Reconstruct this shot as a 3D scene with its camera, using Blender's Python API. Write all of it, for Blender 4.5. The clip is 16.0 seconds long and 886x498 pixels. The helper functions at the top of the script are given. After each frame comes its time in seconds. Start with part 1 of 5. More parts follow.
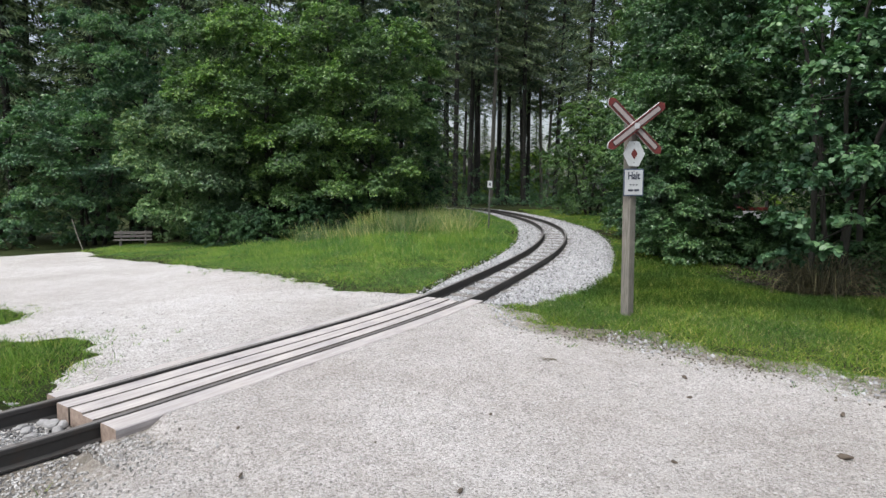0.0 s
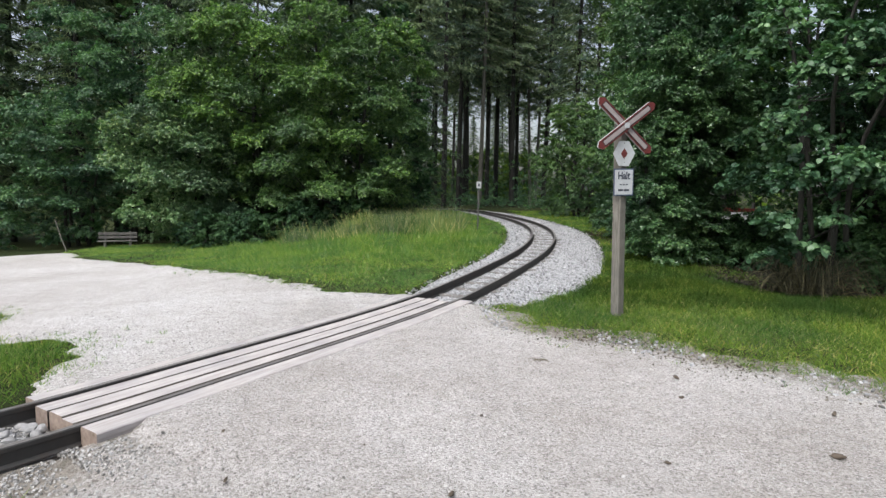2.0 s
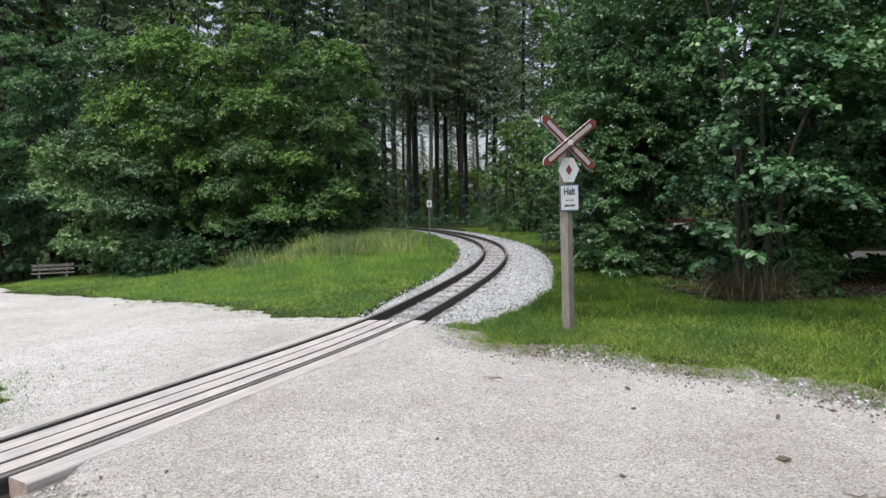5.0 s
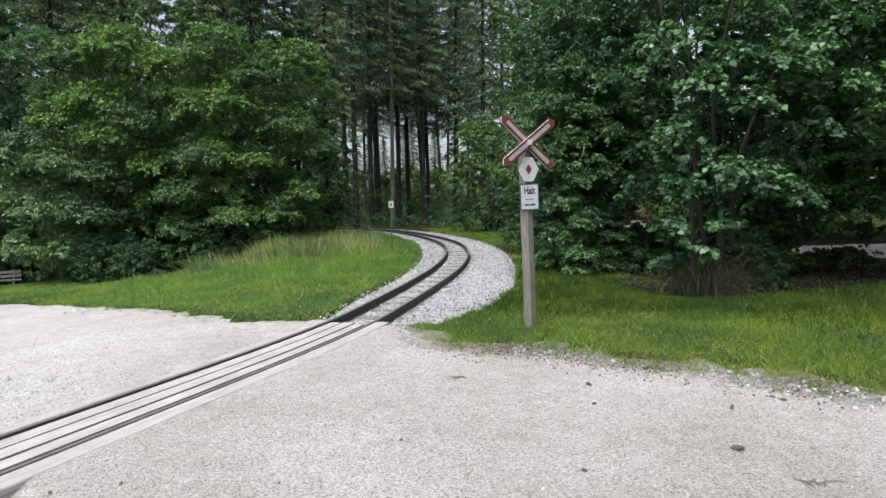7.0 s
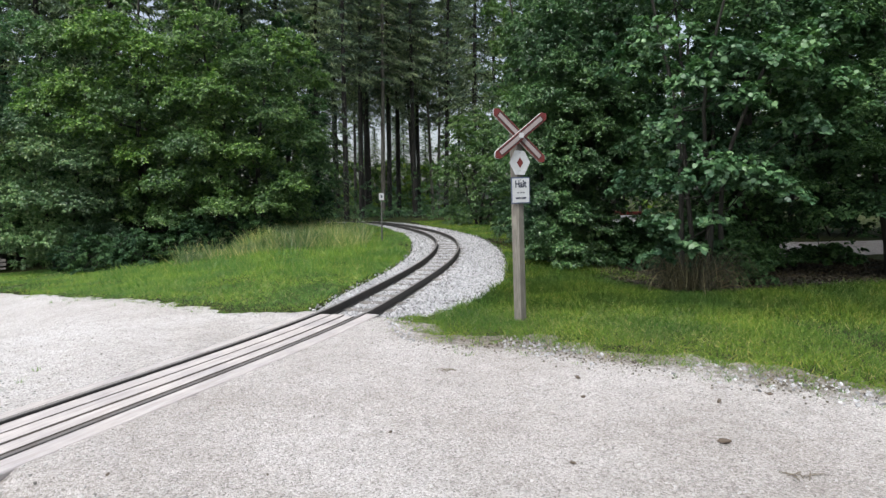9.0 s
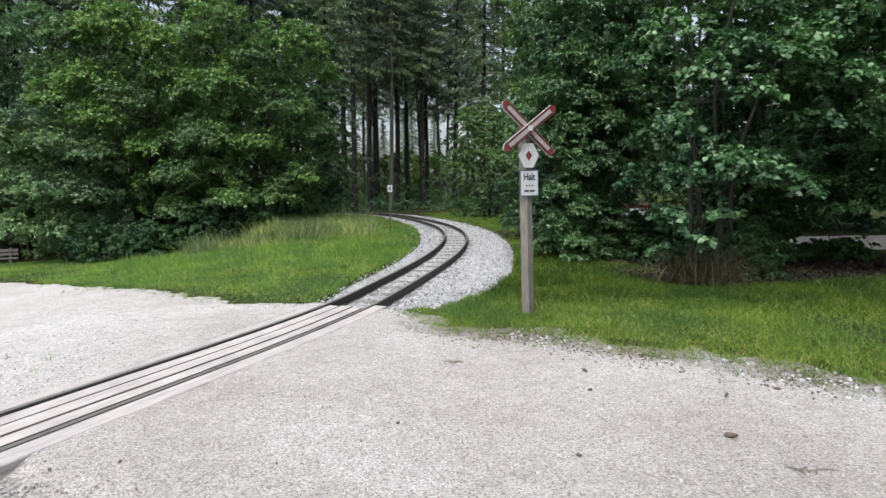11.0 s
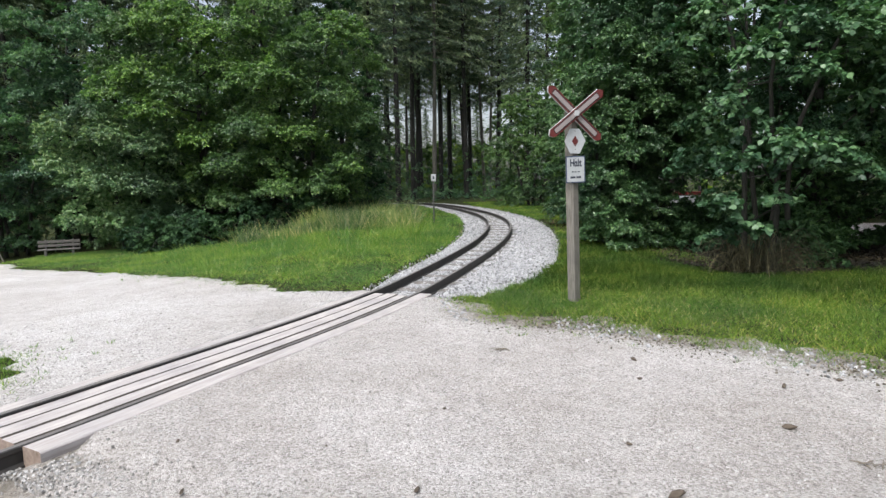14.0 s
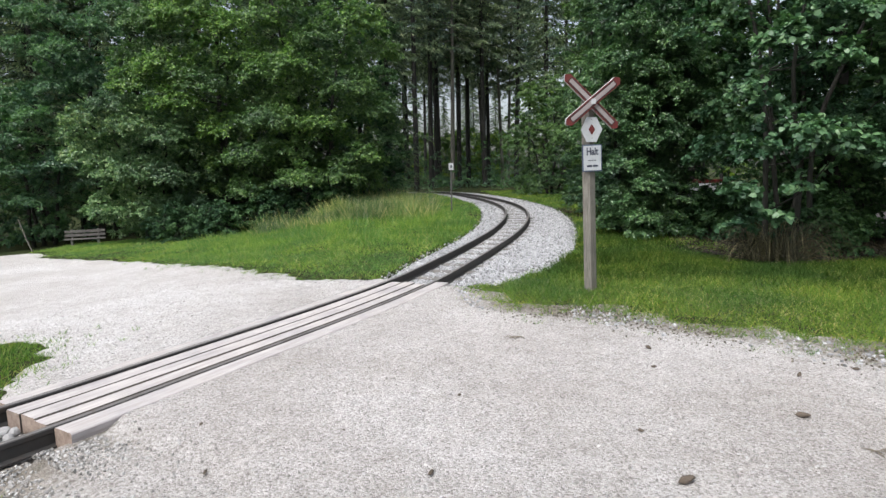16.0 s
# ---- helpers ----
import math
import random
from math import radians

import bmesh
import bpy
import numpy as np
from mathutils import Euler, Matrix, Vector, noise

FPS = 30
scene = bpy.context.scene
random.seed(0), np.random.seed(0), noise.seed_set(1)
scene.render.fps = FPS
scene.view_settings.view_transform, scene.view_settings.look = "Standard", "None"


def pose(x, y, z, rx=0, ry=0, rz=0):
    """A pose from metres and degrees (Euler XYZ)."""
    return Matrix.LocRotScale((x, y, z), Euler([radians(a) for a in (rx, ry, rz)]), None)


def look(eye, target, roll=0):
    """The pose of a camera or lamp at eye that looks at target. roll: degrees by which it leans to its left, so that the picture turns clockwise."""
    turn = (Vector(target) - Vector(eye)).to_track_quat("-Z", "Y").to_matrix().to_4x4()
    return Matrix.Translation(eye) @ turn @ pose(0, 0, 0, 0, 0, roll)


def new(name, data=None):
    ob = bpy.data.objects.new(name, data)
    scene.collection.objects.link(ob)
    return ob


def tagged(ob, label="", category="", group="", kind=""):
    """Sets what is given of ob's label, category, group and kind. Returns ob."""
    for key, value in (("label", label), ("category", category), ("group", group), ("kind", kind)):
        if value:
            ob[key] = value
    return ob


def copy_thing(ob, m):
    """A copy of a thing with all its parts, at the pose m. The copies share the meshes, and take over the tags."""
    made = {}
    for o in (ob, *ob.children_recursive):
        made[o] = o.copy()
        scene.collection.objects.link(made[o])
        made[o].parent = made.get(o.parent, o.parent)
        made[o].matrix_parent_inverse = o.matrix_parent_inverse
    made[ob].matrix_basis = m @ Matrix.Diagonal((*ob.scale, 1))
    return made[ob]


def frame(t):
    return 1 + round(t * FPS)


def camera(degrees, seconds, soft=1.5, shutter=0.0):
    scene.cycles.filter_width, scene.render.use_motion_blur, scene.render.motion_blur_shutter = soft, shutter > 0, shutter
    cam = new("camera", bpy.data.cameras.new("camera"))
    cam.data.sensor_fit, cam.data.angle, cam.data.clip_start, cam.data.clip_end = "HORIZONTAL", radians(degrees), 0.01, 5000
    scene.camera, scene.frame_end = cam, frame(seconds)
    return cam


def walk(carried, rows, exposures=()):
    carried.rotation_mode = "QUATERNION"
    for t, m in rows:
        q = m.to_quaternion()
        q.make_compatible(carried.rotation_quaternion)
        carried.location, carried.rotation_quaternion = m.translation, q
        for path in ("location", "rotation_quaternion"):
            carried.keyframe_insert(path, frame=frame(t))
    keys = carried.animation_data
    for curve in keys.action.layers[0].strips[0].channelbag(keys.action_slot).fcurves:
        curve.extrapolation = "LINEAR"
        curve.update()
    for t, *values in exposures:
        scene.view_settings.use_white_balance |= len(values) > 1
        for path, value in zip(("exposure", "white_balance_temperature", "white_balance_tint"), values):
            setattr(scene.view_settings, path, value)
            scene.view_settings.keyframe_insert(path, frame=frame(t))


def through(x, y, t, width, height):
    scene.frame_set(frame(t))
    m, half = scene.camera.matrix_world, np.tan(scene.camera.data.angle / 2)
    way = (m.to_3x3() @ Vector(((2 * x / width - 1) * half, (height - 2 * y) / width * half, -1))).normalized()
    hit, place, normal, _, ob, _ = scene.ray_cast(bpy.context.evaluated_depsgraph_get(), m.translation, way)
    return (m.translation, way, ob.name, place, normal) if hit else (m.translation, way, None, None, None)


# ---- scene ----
cam = camera(73.0, 16.0, soft=1.45)
PATH = [
    (0, (0.001, 0.038, 1.597), (-0.002, 2.028, 1.391), 1.1),
    (0.5, (-0.003, 0.038, 1.602), (0.009, 2.028, 1.406), 1.2),
    (1, (0.0, 0.04, 1.594), (0.014, 2.03, 1.397), 1.2),
    (1.5, (-0.014, 0.066, 1.584), (0.013, 2.056, 1.386), 1.2),
    (2, (-0.01, 0.101, 1.571), (0.025, 2.091, 1.371), 1.2),
    (2.5, (0.01, 0.076, 1.571), (0.02, 2.066, 1.371), 1.1),
    (3, (0.013, 0.092, 1.579), (0.024, 2.083, 1.386), 0.8),
    (3.5, (0.021, 0.108, 1.583), (0.054, 2.1, 1.403), 0.5),
    (4, (0.014, 0.133, 1.59), (0.114, 2.124, 1.429), 0.1),
    (6.5, (0.032, 0.123, 1.587), (0.305, 2.1, 1.456), -1.0),
    (7, (0.034, 0.132, 1.586), (0.347, 2.102, 1.448), -1.1),
    (7.5, (0.036, 0.135, 1.586), (0.367, 2.103, 1.444), -0.9),
    (8, (0.026, 0.144, 1.567), (0.379, 2.107, 1.418), -0.8),
    (8.5, (0.027, 0.147, 1.574), (0.378, 2.11, 1.419), -0.6),
    (11, (0.023, 0.131, 1.586), (0.342, 2.096, 1.398), -0.2),
    (11.5, (0.02, 0.128, 1.58), (0.326, 2.095, 1.39), -0.1),
    (12, (0.023, 0.119, 1.585), (0.315, 2.088, 1.394), -0.4),
    (12.5, (0.019, 0.12, 1.582), (0.28, 2.093, 1.383), -0.6),
    (13, (0.015, 0.134, 1.574), (0.235, 2.112, 1.375), -0.8),
    (13.5, (-0.002, 0.16, 1.559), (0.193, 2.14, 1.351), -0.8),
    (14, (0.004, 0.147, 1.561), (0.18, 2.127, 1.34), -0.8),
    (14.5, (0.013, 0.136, 1.557), (0.183, 2.115, 1.324), -0.8),
    (15, (0.017, 0.113, 1.564), (0.17, 2.092, 1.325), -0.9),
    (15.5, (0.018, 0.085, 1.576), (0.146, 2.066, 1.33), -1.0),
    (16, (0.027, 0.086, 1.569), (0.14, 2.066, 1.312), -1.1),
]
walk(cam, [(t, look(eye, goal, roll)) for t, eye, goal, roll in PATH], exposures=((0.0, 0.42), (3.5, 0.42), (6.5, 0.49), (12.0, 0.54), (16.0, 0.53)))

# ---- light ----
world = bpy.data.worlds.new("overcast_sky")
scene.world = world
world.use_nodes = True
wn = world.node_tree
wn.nodes.clear()
sky = wn.nodes.new("ShaderNodeTexSky")
sky.sky_type = "NISHITA"
sky.sun_disc = False
sky.sun_elevation, sky.sun_rotation = radians(59), radians(217)
sky.dust_density = 4.0
grey = wn.nodes.new("ShaderNodeHueSaturation")
grey.inputs["Saturation"].default_value = 0.55
grey.inputs["Value"].default_value = 1.5
back = wn.nodes.new("ShaderNodeBackground")
back.inputs["Strength"].default_value = 0.105
wout = wn.nodes.new("ShaderNodeOutputWorld")
wn.links.new(sky.outputs[0], grey.inputs["Color"])
wn.links.new(grey.outputs[0], back.inputs["Color"])
wn.links.new(back.outputs[0], wout.inputs["Surface"])

sun_data = bpy.data.lights.new("sun", "SUN")
sun_data.energy, sun_data.angle, sun_data.color = 2.45, radians(30), (0.965, 0.985, 1.0)
sun = new("sun", sun_data)
sun.matrix_world = look((-4.5, -6.0, 12.5), (0, 0, 0))

# ---- small tools ----
UP = np.array((0.0, 0.0, 1.0))


def S(u):
    v = np.clip(u, 0, 1)
    return v * v * (3 - 2 * v)


def unit(a):
    return a / np.maximum(np.linalg.norm(a, axis=-1, keepdims=True), 1e-9)


def spline(points, step):
    """A smooth line through the points, sampled evenly."""
    p = np.array(points, float)
    q = np.vstack((2 * p[0] - p[1], p, 2 * p[-1] - p[-2]))
    u = np.linspace(0, 1, 24, endpoint=False)[:, None]
    out = []
    for a, b, c, d in zip(q[:-3], q[1:-2], q[2:-1], q[3:]):
        out.append(0.5 * (2 * b + (c - a) * u + (2 * a - 5 * b + 4 * c - d) * u ** 2 + (3 * b - a - 3 * c + d) * u ** 3))
    line = np.vstack(out + [p[-1:]])
    s = np.concatenate(((0,), np.cumsum(np.linalg.norm(np.diff(line, axis=0), axis=1))))
    n = max(2, int(s[-1] / step))
    t = np.linspace(0, s[-1], n)
    return np.column_stack([np.interp(t, s, line[:, k]) for k in range(line.shape[1])])


def mesh_of(name, verts, faces, materials, smooth=False, index=None):
    """A mesh from arrays; faces all have the same number of corners."""
    verts, faces = np.asarray(verts, np.float32), np.asarray(faces, np.int32)
    me = bpy.data.meshes.new(name)
    n, k = faces.shape
    me.vertices.add(len(verts))
    me.vertices.foreach_set("co", verts.ravel())
    me.loops.add(n * k)
    me.loops.foreach_set("vertex_index", faces.ravel())
    me.polygons.add(n)
    me.polygons.foreach_set("loop_start", np.arange(0, n * k, k, dtype=np.int32))
    me.polygons.foreach_set("loop_total", np.full(n, k, np.int32))
    if index is not None:
        me.polygons.foreach_set("material_index", np.asarray(index, np.int32))
    me.polygons.foreach_set("use_smooth", np.full(n, smooth, bool))
    for m in materials if isinstance(materials, (list, tuple)) else [materials]:
        me.materials.append(m)
    me.update(calc_edges=True)
    me.validate()
    return me


def part(name, data, material, parent, label=""):
    """One mesh object, from a bmesh or a mesh, under a thing or a part."""
    if isinstance(data, bmesh.types.BMesh):
        me = bpy.data.meshes.new(name)
        data.to_mesh(me)
        data.free()
        me.materials.append(material)
        data = me
    ob = new(name, data)
    if parent:
        ob.parent = parent
    if label:
        ob["label"] = label
    return ob


def thing(name, m, label, category, group="", kind=""):
    ob = new(name)
    ob.matrix_world = m
    ob.empty_display_size = 0.2
    return tagged(ob, label, category, group, kind)


def box(bm, size, m=Matrix(), bevel=0.0):
    made = bmesh.ops.create_cube(bm, size=1, matrix=m @ Matrix.Diagonal((*size, 1)))["verts"]
    if bevel:
        edges = list({e for v in made for e in v.link_edges})
        bmesh.ops.bevel(bm, geom=edges, offset=bevel, segments=2, affect="EDGES", profile=0.6)


def prism(bm, outline, depth, m=Matrix(), bevel=0.0):
    """A flat shape in xz, with its front at y = -depth / 2."""
    front = [bm.verts.new(m @ Vector((x, -depth / 2, z))) for x, z in outline]
    rear = [bm.verts.new(m @ Vector((x, depth / 2, z))) for x, z in outline]
    n = len(outline)
    made = [bm.faces.new(front), bm.faces.new(rear[::-1])]
    for i in range(n):
        made.append(bm.faces.new((front[(i + 1) % n], front[i], rear[i], rear[(i + 1) % n])))
    bmesh.ops.recalc_face_normals(bm, faces=made)
    if bevel:
        bmesh.ops.bevel(bm, geom=list(made[0].edges), offset=bevel, segments=1, affect="EDGES")


def tubes(paths, radii, sides=6):
    """Tapered tubes along lines of points, as one array of verts and quads."""
    vs, fs, at = [], [], 0
    ang = np.linspace(0, 2 * np.pi, sides, endpoint=False)
    for line, rad in zip(paths, radii):
        line = np.asarray(line, float)
        tan = unit(np.gradient(line, axis=0))
        ref = np.where(np.abs(tan[:, 2:3]) > 0.9, np.array(((1.0, 0, 0),)), UP)
        a = unit(np.cross(tan, ref))
        b = np.cross(tan, a)
        ring = line[:, None] + np.asarray(rad)[:, None, None] * (a[:, None] * np.cos(ang)[None, :, None] + b[:, None] * np.sin(ang)[None, :, None])
        n = len(line)
        vs.append(ring.reshape(-1, 3))
        i = np.arange(n - 1)[:, None] * sides
        j = np.arange(sides)[None]
        k = (j + 1) % sides
        fs.append(np.stack((i + j, i + k, i + sides + k, i + sides + j), -1).reshape(-1, 4) + at)
        at += n * sides
    return np.vstack(vs), np.vstack(fs)


# ---- materials ----
def material(name):
    m = bpy.data.materials.new(name)
    m.use_nodes = True
    t = m.node_tree
    return m, t, t.nodes["Principled BSDF"], t.nodes["Material Output"]


def node(t, kind, **inputs):
    n = t.nodes.new(kind)
    for key, value in inputs.items():
        n.inputs[key.replace("_", " ")].default_value = value
    return n


def ramp(t, source, stops):
    r = t.nodes.new("ShaderNodeValToRGB")
    els = r.color_ramp.elements
    while len(els) < len(stops):
        els.new(0.5)
    for e, (p, c) in zip(els, stops):
        e.position, e.color = p, (*c, 1)
    t.links.new(source, r.inputs[0])
    return r.outputs[0]


def mixed(t, kind, factor, a, b):
    m = t.nodes.new("ShaderNodeMix")
    m.data_type, m.blend_type = "RGBA", kind
    for value, socket in ((factor, m.inputs[0]), (a, m.inputs[6]), (b, m.inputs[7])):
        if isinstance(value, (int, float)):
            socket.default_value = value
        elif isinstance(value, tuple):
            socket.default_value = (*value, 1)
        else:
            t.links.new(value, socket)
    return m.outputs[2]


def bumped(t, bsdf, height, strength, distance):
    b = node(t, "ShaderNodeBump", Strength=strength, Distance=distance)
    t.links.new(height, b.inputs["Height"])
    t.links.new(b.outputs[0], bsdf.inputs["Normal"])


def place_of(t):
    return t.nodes.new("ShaderNodeNewGeometry").outputs["Position"]


def tex(t, kind, scale, where, **inputs):
    n = node(t, kind, Scale=scale, **inputs)
    t.links.new(where, n.inputs["Vector"])
    return n


def foliage(name, stops, through=0.28, rough=0.4, patch=0.5, tints=((0.62, 0.70, 0.78), (1.55, 1.45, 1.1)), young=None, gloss=0.5):
    """Leaves: each its own green, in lighter and darker clumps, and some light comes through."""
    m, t, bsdf, out = material(name)
    geo = t.nodes.new("ShaderNodeNewGeometry")
    own = ramp(t, geo.outputs["Random Per Island"], stops)
    clump = tex(t, "ShaderNodeTexNoise", patch, geo.outputs["Position"], Detail=2.0)
    tint = ramp(t, clump.outputs["Fac"], [(0.36, tints[0]), (0.62, tints[1])])
    col = mixed(t, "MULTIPLY", 1.0, own, tint)
    if young:
        shoot = t.nodes.new("ShaderNodeAttribute")
        shoot.attribute_name = "young"
        col = mixed(t, "MIX", shoot.outputs["Fac"], col, mixed(t, "MULTIPLY", 1.0, own, young))
    t.links.new(col, bsdf.inputs["Base Color"])
    bsdf.inputs["Roughness"].default_value = rough
    bsdf.inputs["Specular IOR Level"].default_value = gloss
    glow = t.nodes.new("ShaderNodeBsdfTranslucent")
    warm = mixed(t, "MULTIPLY", 1.0, col, (1.2, 1.5, 0.8))
    t.links.new(warm, glow.inputs["Color"])
    mix = t.nodes.new("ShaderNodeMixShader")
    mix.inputs[0].default_value = through
    t.links.new(bsdf.outputs[0], mix.inputs[1])
    t.links.new(glow.outputs[0], mix.inputs[2])
    t.links.new(mix.outputs[0], out.inputs["Surface"])
    return m


def bark(name, dark, light, scale=9.0):
    m, t, bsdf, out = material(name)
    where = place_of(t)
    squash = node(t, "ShaderNodeMapping", Scale=(1, 1, 0.22))
    t.links.new(where, squash.inputs["Vector"])
    n = tex(t, "ShaderNodeTexNoise", scale, squash.outputs[0], Detail=6.0, Roughness=0.7)
    big = tex(t, "ShaderNodeTexNoise", 1.3, where, Detail=2.0)
    col = ramp(t, n.outputs["Fac"], [(0.3, dark), (0.7, light)])
    col = mixed(t, "MULTIPLY", 0.6, col, ramp(t, big.outputs["Fac"], [(0.35, (0.6, 0.7, 0.55)), (0.65, (1.1, 1.05, 1.0))]))
    t.links.new(col, bsdf.inputs["Base Color"])
    bsdf.inputs["Roughness"].default_value = 0.9
    bumped(t, bsdf, n.outputs["Fac"], 0.6, 0.03)
    return m


def gravel_material(name, stops, cell, big_tint, rough=0.85, soiled=False):
    """Crushed limestone: grains of their own shade, fines between them, trodden and dusty patches."""
    m, t, bsdf, out = material(name)
    where = place_of(t)
    warp = tex(t, "ShaderNodeTexNoise", cell * 0.7, where, Detail=2.0)
    grain = tex(t, "ShaderNodeTexVoronoi", cell, where, Randomness=1.0)
    fine = tex(t, "ShaderNodeTexVoronoi", cell * 2.3, where, Randomness=1.0)
    dirt = tex(t, "ShaderNodeTexNoise", 0.45, where, Detail=5.0, Roughness=0.6)
    mid = tex(t, "ShaderNodeTexNoise", 6.0, where, Detail=4.0, Roughness=0.65)
    pick = t.nodes.new("ShaderNodeSeparateColor")
    t.links.new(grain.outputs["Color"], pick.inputs[0])
    pick2 = t.nodes.new("ShaderNodeSeparateColor")
    t.links.new(fine.outputs["Color"], pick2.inputs[0])
    col = ramp(t, pick.outputs[0], stops)
    col = mixed(t, "MIX", 0.36, col, ramp(t, pick2.outputs[1], stops))
    col = mixed(t, "MULTIPLY", 0.8, col, ramp(t, warp.outputs["Fac"], [(0.3, (0.78, 0.76, 0.74)), (0.6, (1.08, 1.08, 1.08))]))
    col = mixed(t, "MULTIPLY", 1.0, col, ramp(t, dirt.outputs["Fac"], big_tint))
    col = mixed(t, "MULTIPLY", 0.7, col, ramp(t, mid.outputs["Fac"], [(0.3, (0.82, 0.8, 0.77)), (0.6, (1.05, 1.05, 1.05))]))
    if soiled:
        worn_in = t.nodes.new("ShaderNodeAttribute")
        worn_in.attribute_name = "soil"
        crumbs = tex(t, "ShaderNodeTexNoise", 16.0, where, Detail=6.0, Roughness=0.75)
        total = t.nodes.new("ShaderNodeMath")
        total.operation = "ADD"
        t.links.new(worn_in.outputs["Fac"], total.inputs[0])
        t.links.new(crumbs.outputs["Fac"], total.inputs[1])
        mask = ramp(t, total.outputs[0], [(0.74, (0, 0, 0)), (0.98, (0.85, 0.85, 0.85))])
        col = mixed(t, "MIX", mask, col, ramp(t, mid.outputs["Fac"], [(0.32, (0.10, 0.088, 0.066)), (0.68, (0.33, 0.30, 0.255))]))
        # gravel tone by place, from darker at 0 to paler at 1
        paler = t.nodes.new("ShaderNodeAttribute")
        paler.attribute_name = "paler"
        col = mixed(t, "MULTIPLY", 1.0, col, ramp(t, paler.outputs["Fac"], [(0.0, (0.79, 0.775, 0.765)), (0.5, (0.93, 0.915, 0.905)), (1.0, (1.08, 1.08, 1.08))]))
    t.links.new(col, bsdf.inputs["Base Color"])
    bsdf.inputs["Roughness"].default_value = rough
    bsdf.inputs["Specular IOR Level"].default_value = 0.25
    low = t.nodes.new("ShaderNodeMath")
    low.operation = "ADD"
    t.links.new(grain.outputs["Distance"], low.inputs[0])
    t.links.new(fine.outputs["Distance"], low.inputs[1])
    bumped(t, bsdf, low.outputs[0], 0.8, -0.01)
    return m


def stone_material(name, stops):
    m, t, bsdf, out = material(name)
    geo = t.nodes.new("ShaderNodeNewGeometry")
    n = tex(t, "ShaderNodeTexNoise", 60.0, geo.outputs["Position"], Detail=4.0)
    col = ramp(t, geo.outputs["Random Per Island"], stops)
    col = mixed(t, "MULTIPLY", 0.5, col, ramp(t, n.outputs["Fac"], [(0.3, (0.65, 0.65, 0.65)), (0.7, (1.15, 1.15, 1.15))]))
    t.links.new(col, bsdf.inputs["Base Color"])
    bsdf.inputs["Roughness"].default_value = 0.85
    bsdf.inputs["Specular IOR Level"].default_value = 0.25
    return m


def wood(name, dark, light, rough=0.8, along=(14, 14, 1.2), turned=0.0):
    """Sawn, weathered timber with the grain along one axis of the thing."""
    m, t, bsdf, out = material(name)
    co = t.nodes.new("ShaderNodeTexCoord")
    info = t.nodes.new("ShaderNodeObjectInfo")
    spin = node(t, "ShaderNodeMapping", Rotation=(0, 0, turned))
    t.links.new(co.outputs["Object"], spin.inputs["Vector"])
    mp = node(t, "ShaderNodeMapping", Scale=along)
    t.links.new(spin.outputs[0], mp.inputs["Vector"])
    shift = t.nodes.new("ShaderNodeVectorMath")
    shift.operation = "ADD"
    t.links.new(mp.outputs[0], shift.inputs[0])
    t.links.new(info.outputs["Random"], shift.inputs[1])
    n = tex(t, "ShaderNodeTexNoise", 4.0, shift.outputs[0], Detail=8.0, Roughness=0.7)
    big = tex(t, "ShaderNodeTexNoise", 2.5, co.outputs["Object"], Detail=3.0)
    col = ramp(t, n.outputs["Fac"], [(0.3, dark), (0.68, light)])
    col = mixed(t, "MULTIPLY", 0.6, col, ramp(t, big.outputs["Fac"], [(0.3, (0.72, 0.72, 0.74)), (0.65, (1.1, 1.08, 1.05))]))
    t.links.new(col, bsdf.inputs["Base Color"])
    bsdf.inputs["Roughness"].default_value = rough
    bsdf.inputs["Specular IOR Level"].default_value = 0.2
    bumped(t, bsdf, n.outputs["Fac"], 0.35, 0.006)
    return m


def worn(name, colour, rough=0.5, metal=0.0, rust=None, amount=0.5):
    """Paint or metal with faint dirt, and rust where asked."""
    m, t, bsdf, out = material(name)
    where = place_of(t)
    n = tex(t, "ShaderNodeTexNoise", 18.0, where, Detail=6.0, Roughness=0.7)
    col = mixed(t, "MULTIPLY", 0.5, colour, ramp(t, n.outputs["Fac"], [(0.3, (0.7, 0.69, 0.66)), (0.6, (1.05, 1.05, 1.05))]))
    if rust:
        spots = tex(t, "ShaderNodeTexNoise", 7.0, where, Detail=7.0, Roughness=0.75)
        col = mixed(t, "MIX", ramp(t, spots.outputs["Fac"], [(amount, (0, 0, 0)), (amount + 0.15, (1, 1, 1))]), col, rust)
    t.links.new(col, bsdf.inputs["Base Color"])
    bsdf.inputs["Roughness"].default_value = rough
    bsdf.inputs["Metallic"].default_value = metal
    bumped(t, bsdf, n.outputs["Fac"], 0.15, 0.004)
    return m


def soil_material():
    m, t, bsdf, out = material("turf_and_soil")
    where = place_of(t)
    n = tex(t, "ShaderNodeTexNoise", 5.0, where, Detail=8.0, Roughness=0.75)
    big = tex(t, "ShaderNodeTexNoise", 0.35, where, Detail=4.0)
    col = ramp(t, n.outputs["Fac"], [(0.3, (0.016, 0.020, 0.009)), (0.55, (0.034, 0.044, 0.016)), (0.75, (0.075, 0.068, 0.034))])
    col = mixed(t, "MULTIPLY", 0.7, col, ramp(t, big.outputs["Fac"], [(0.35, (0.75, 0.85, 0.7)), (0.65, (1.2, 1.1, 0.9))]))
    t.links.new(col, bsdf.inputs["Base Color"])
    bsdf.inputs["Roughness"].default_value = 0.95
    bsdf.inputs["Specular IOR Level"].default_value = 0.1
    bumped(t, bsdf, n.outputs["Fac"], 0.8, 0.05)
    return m


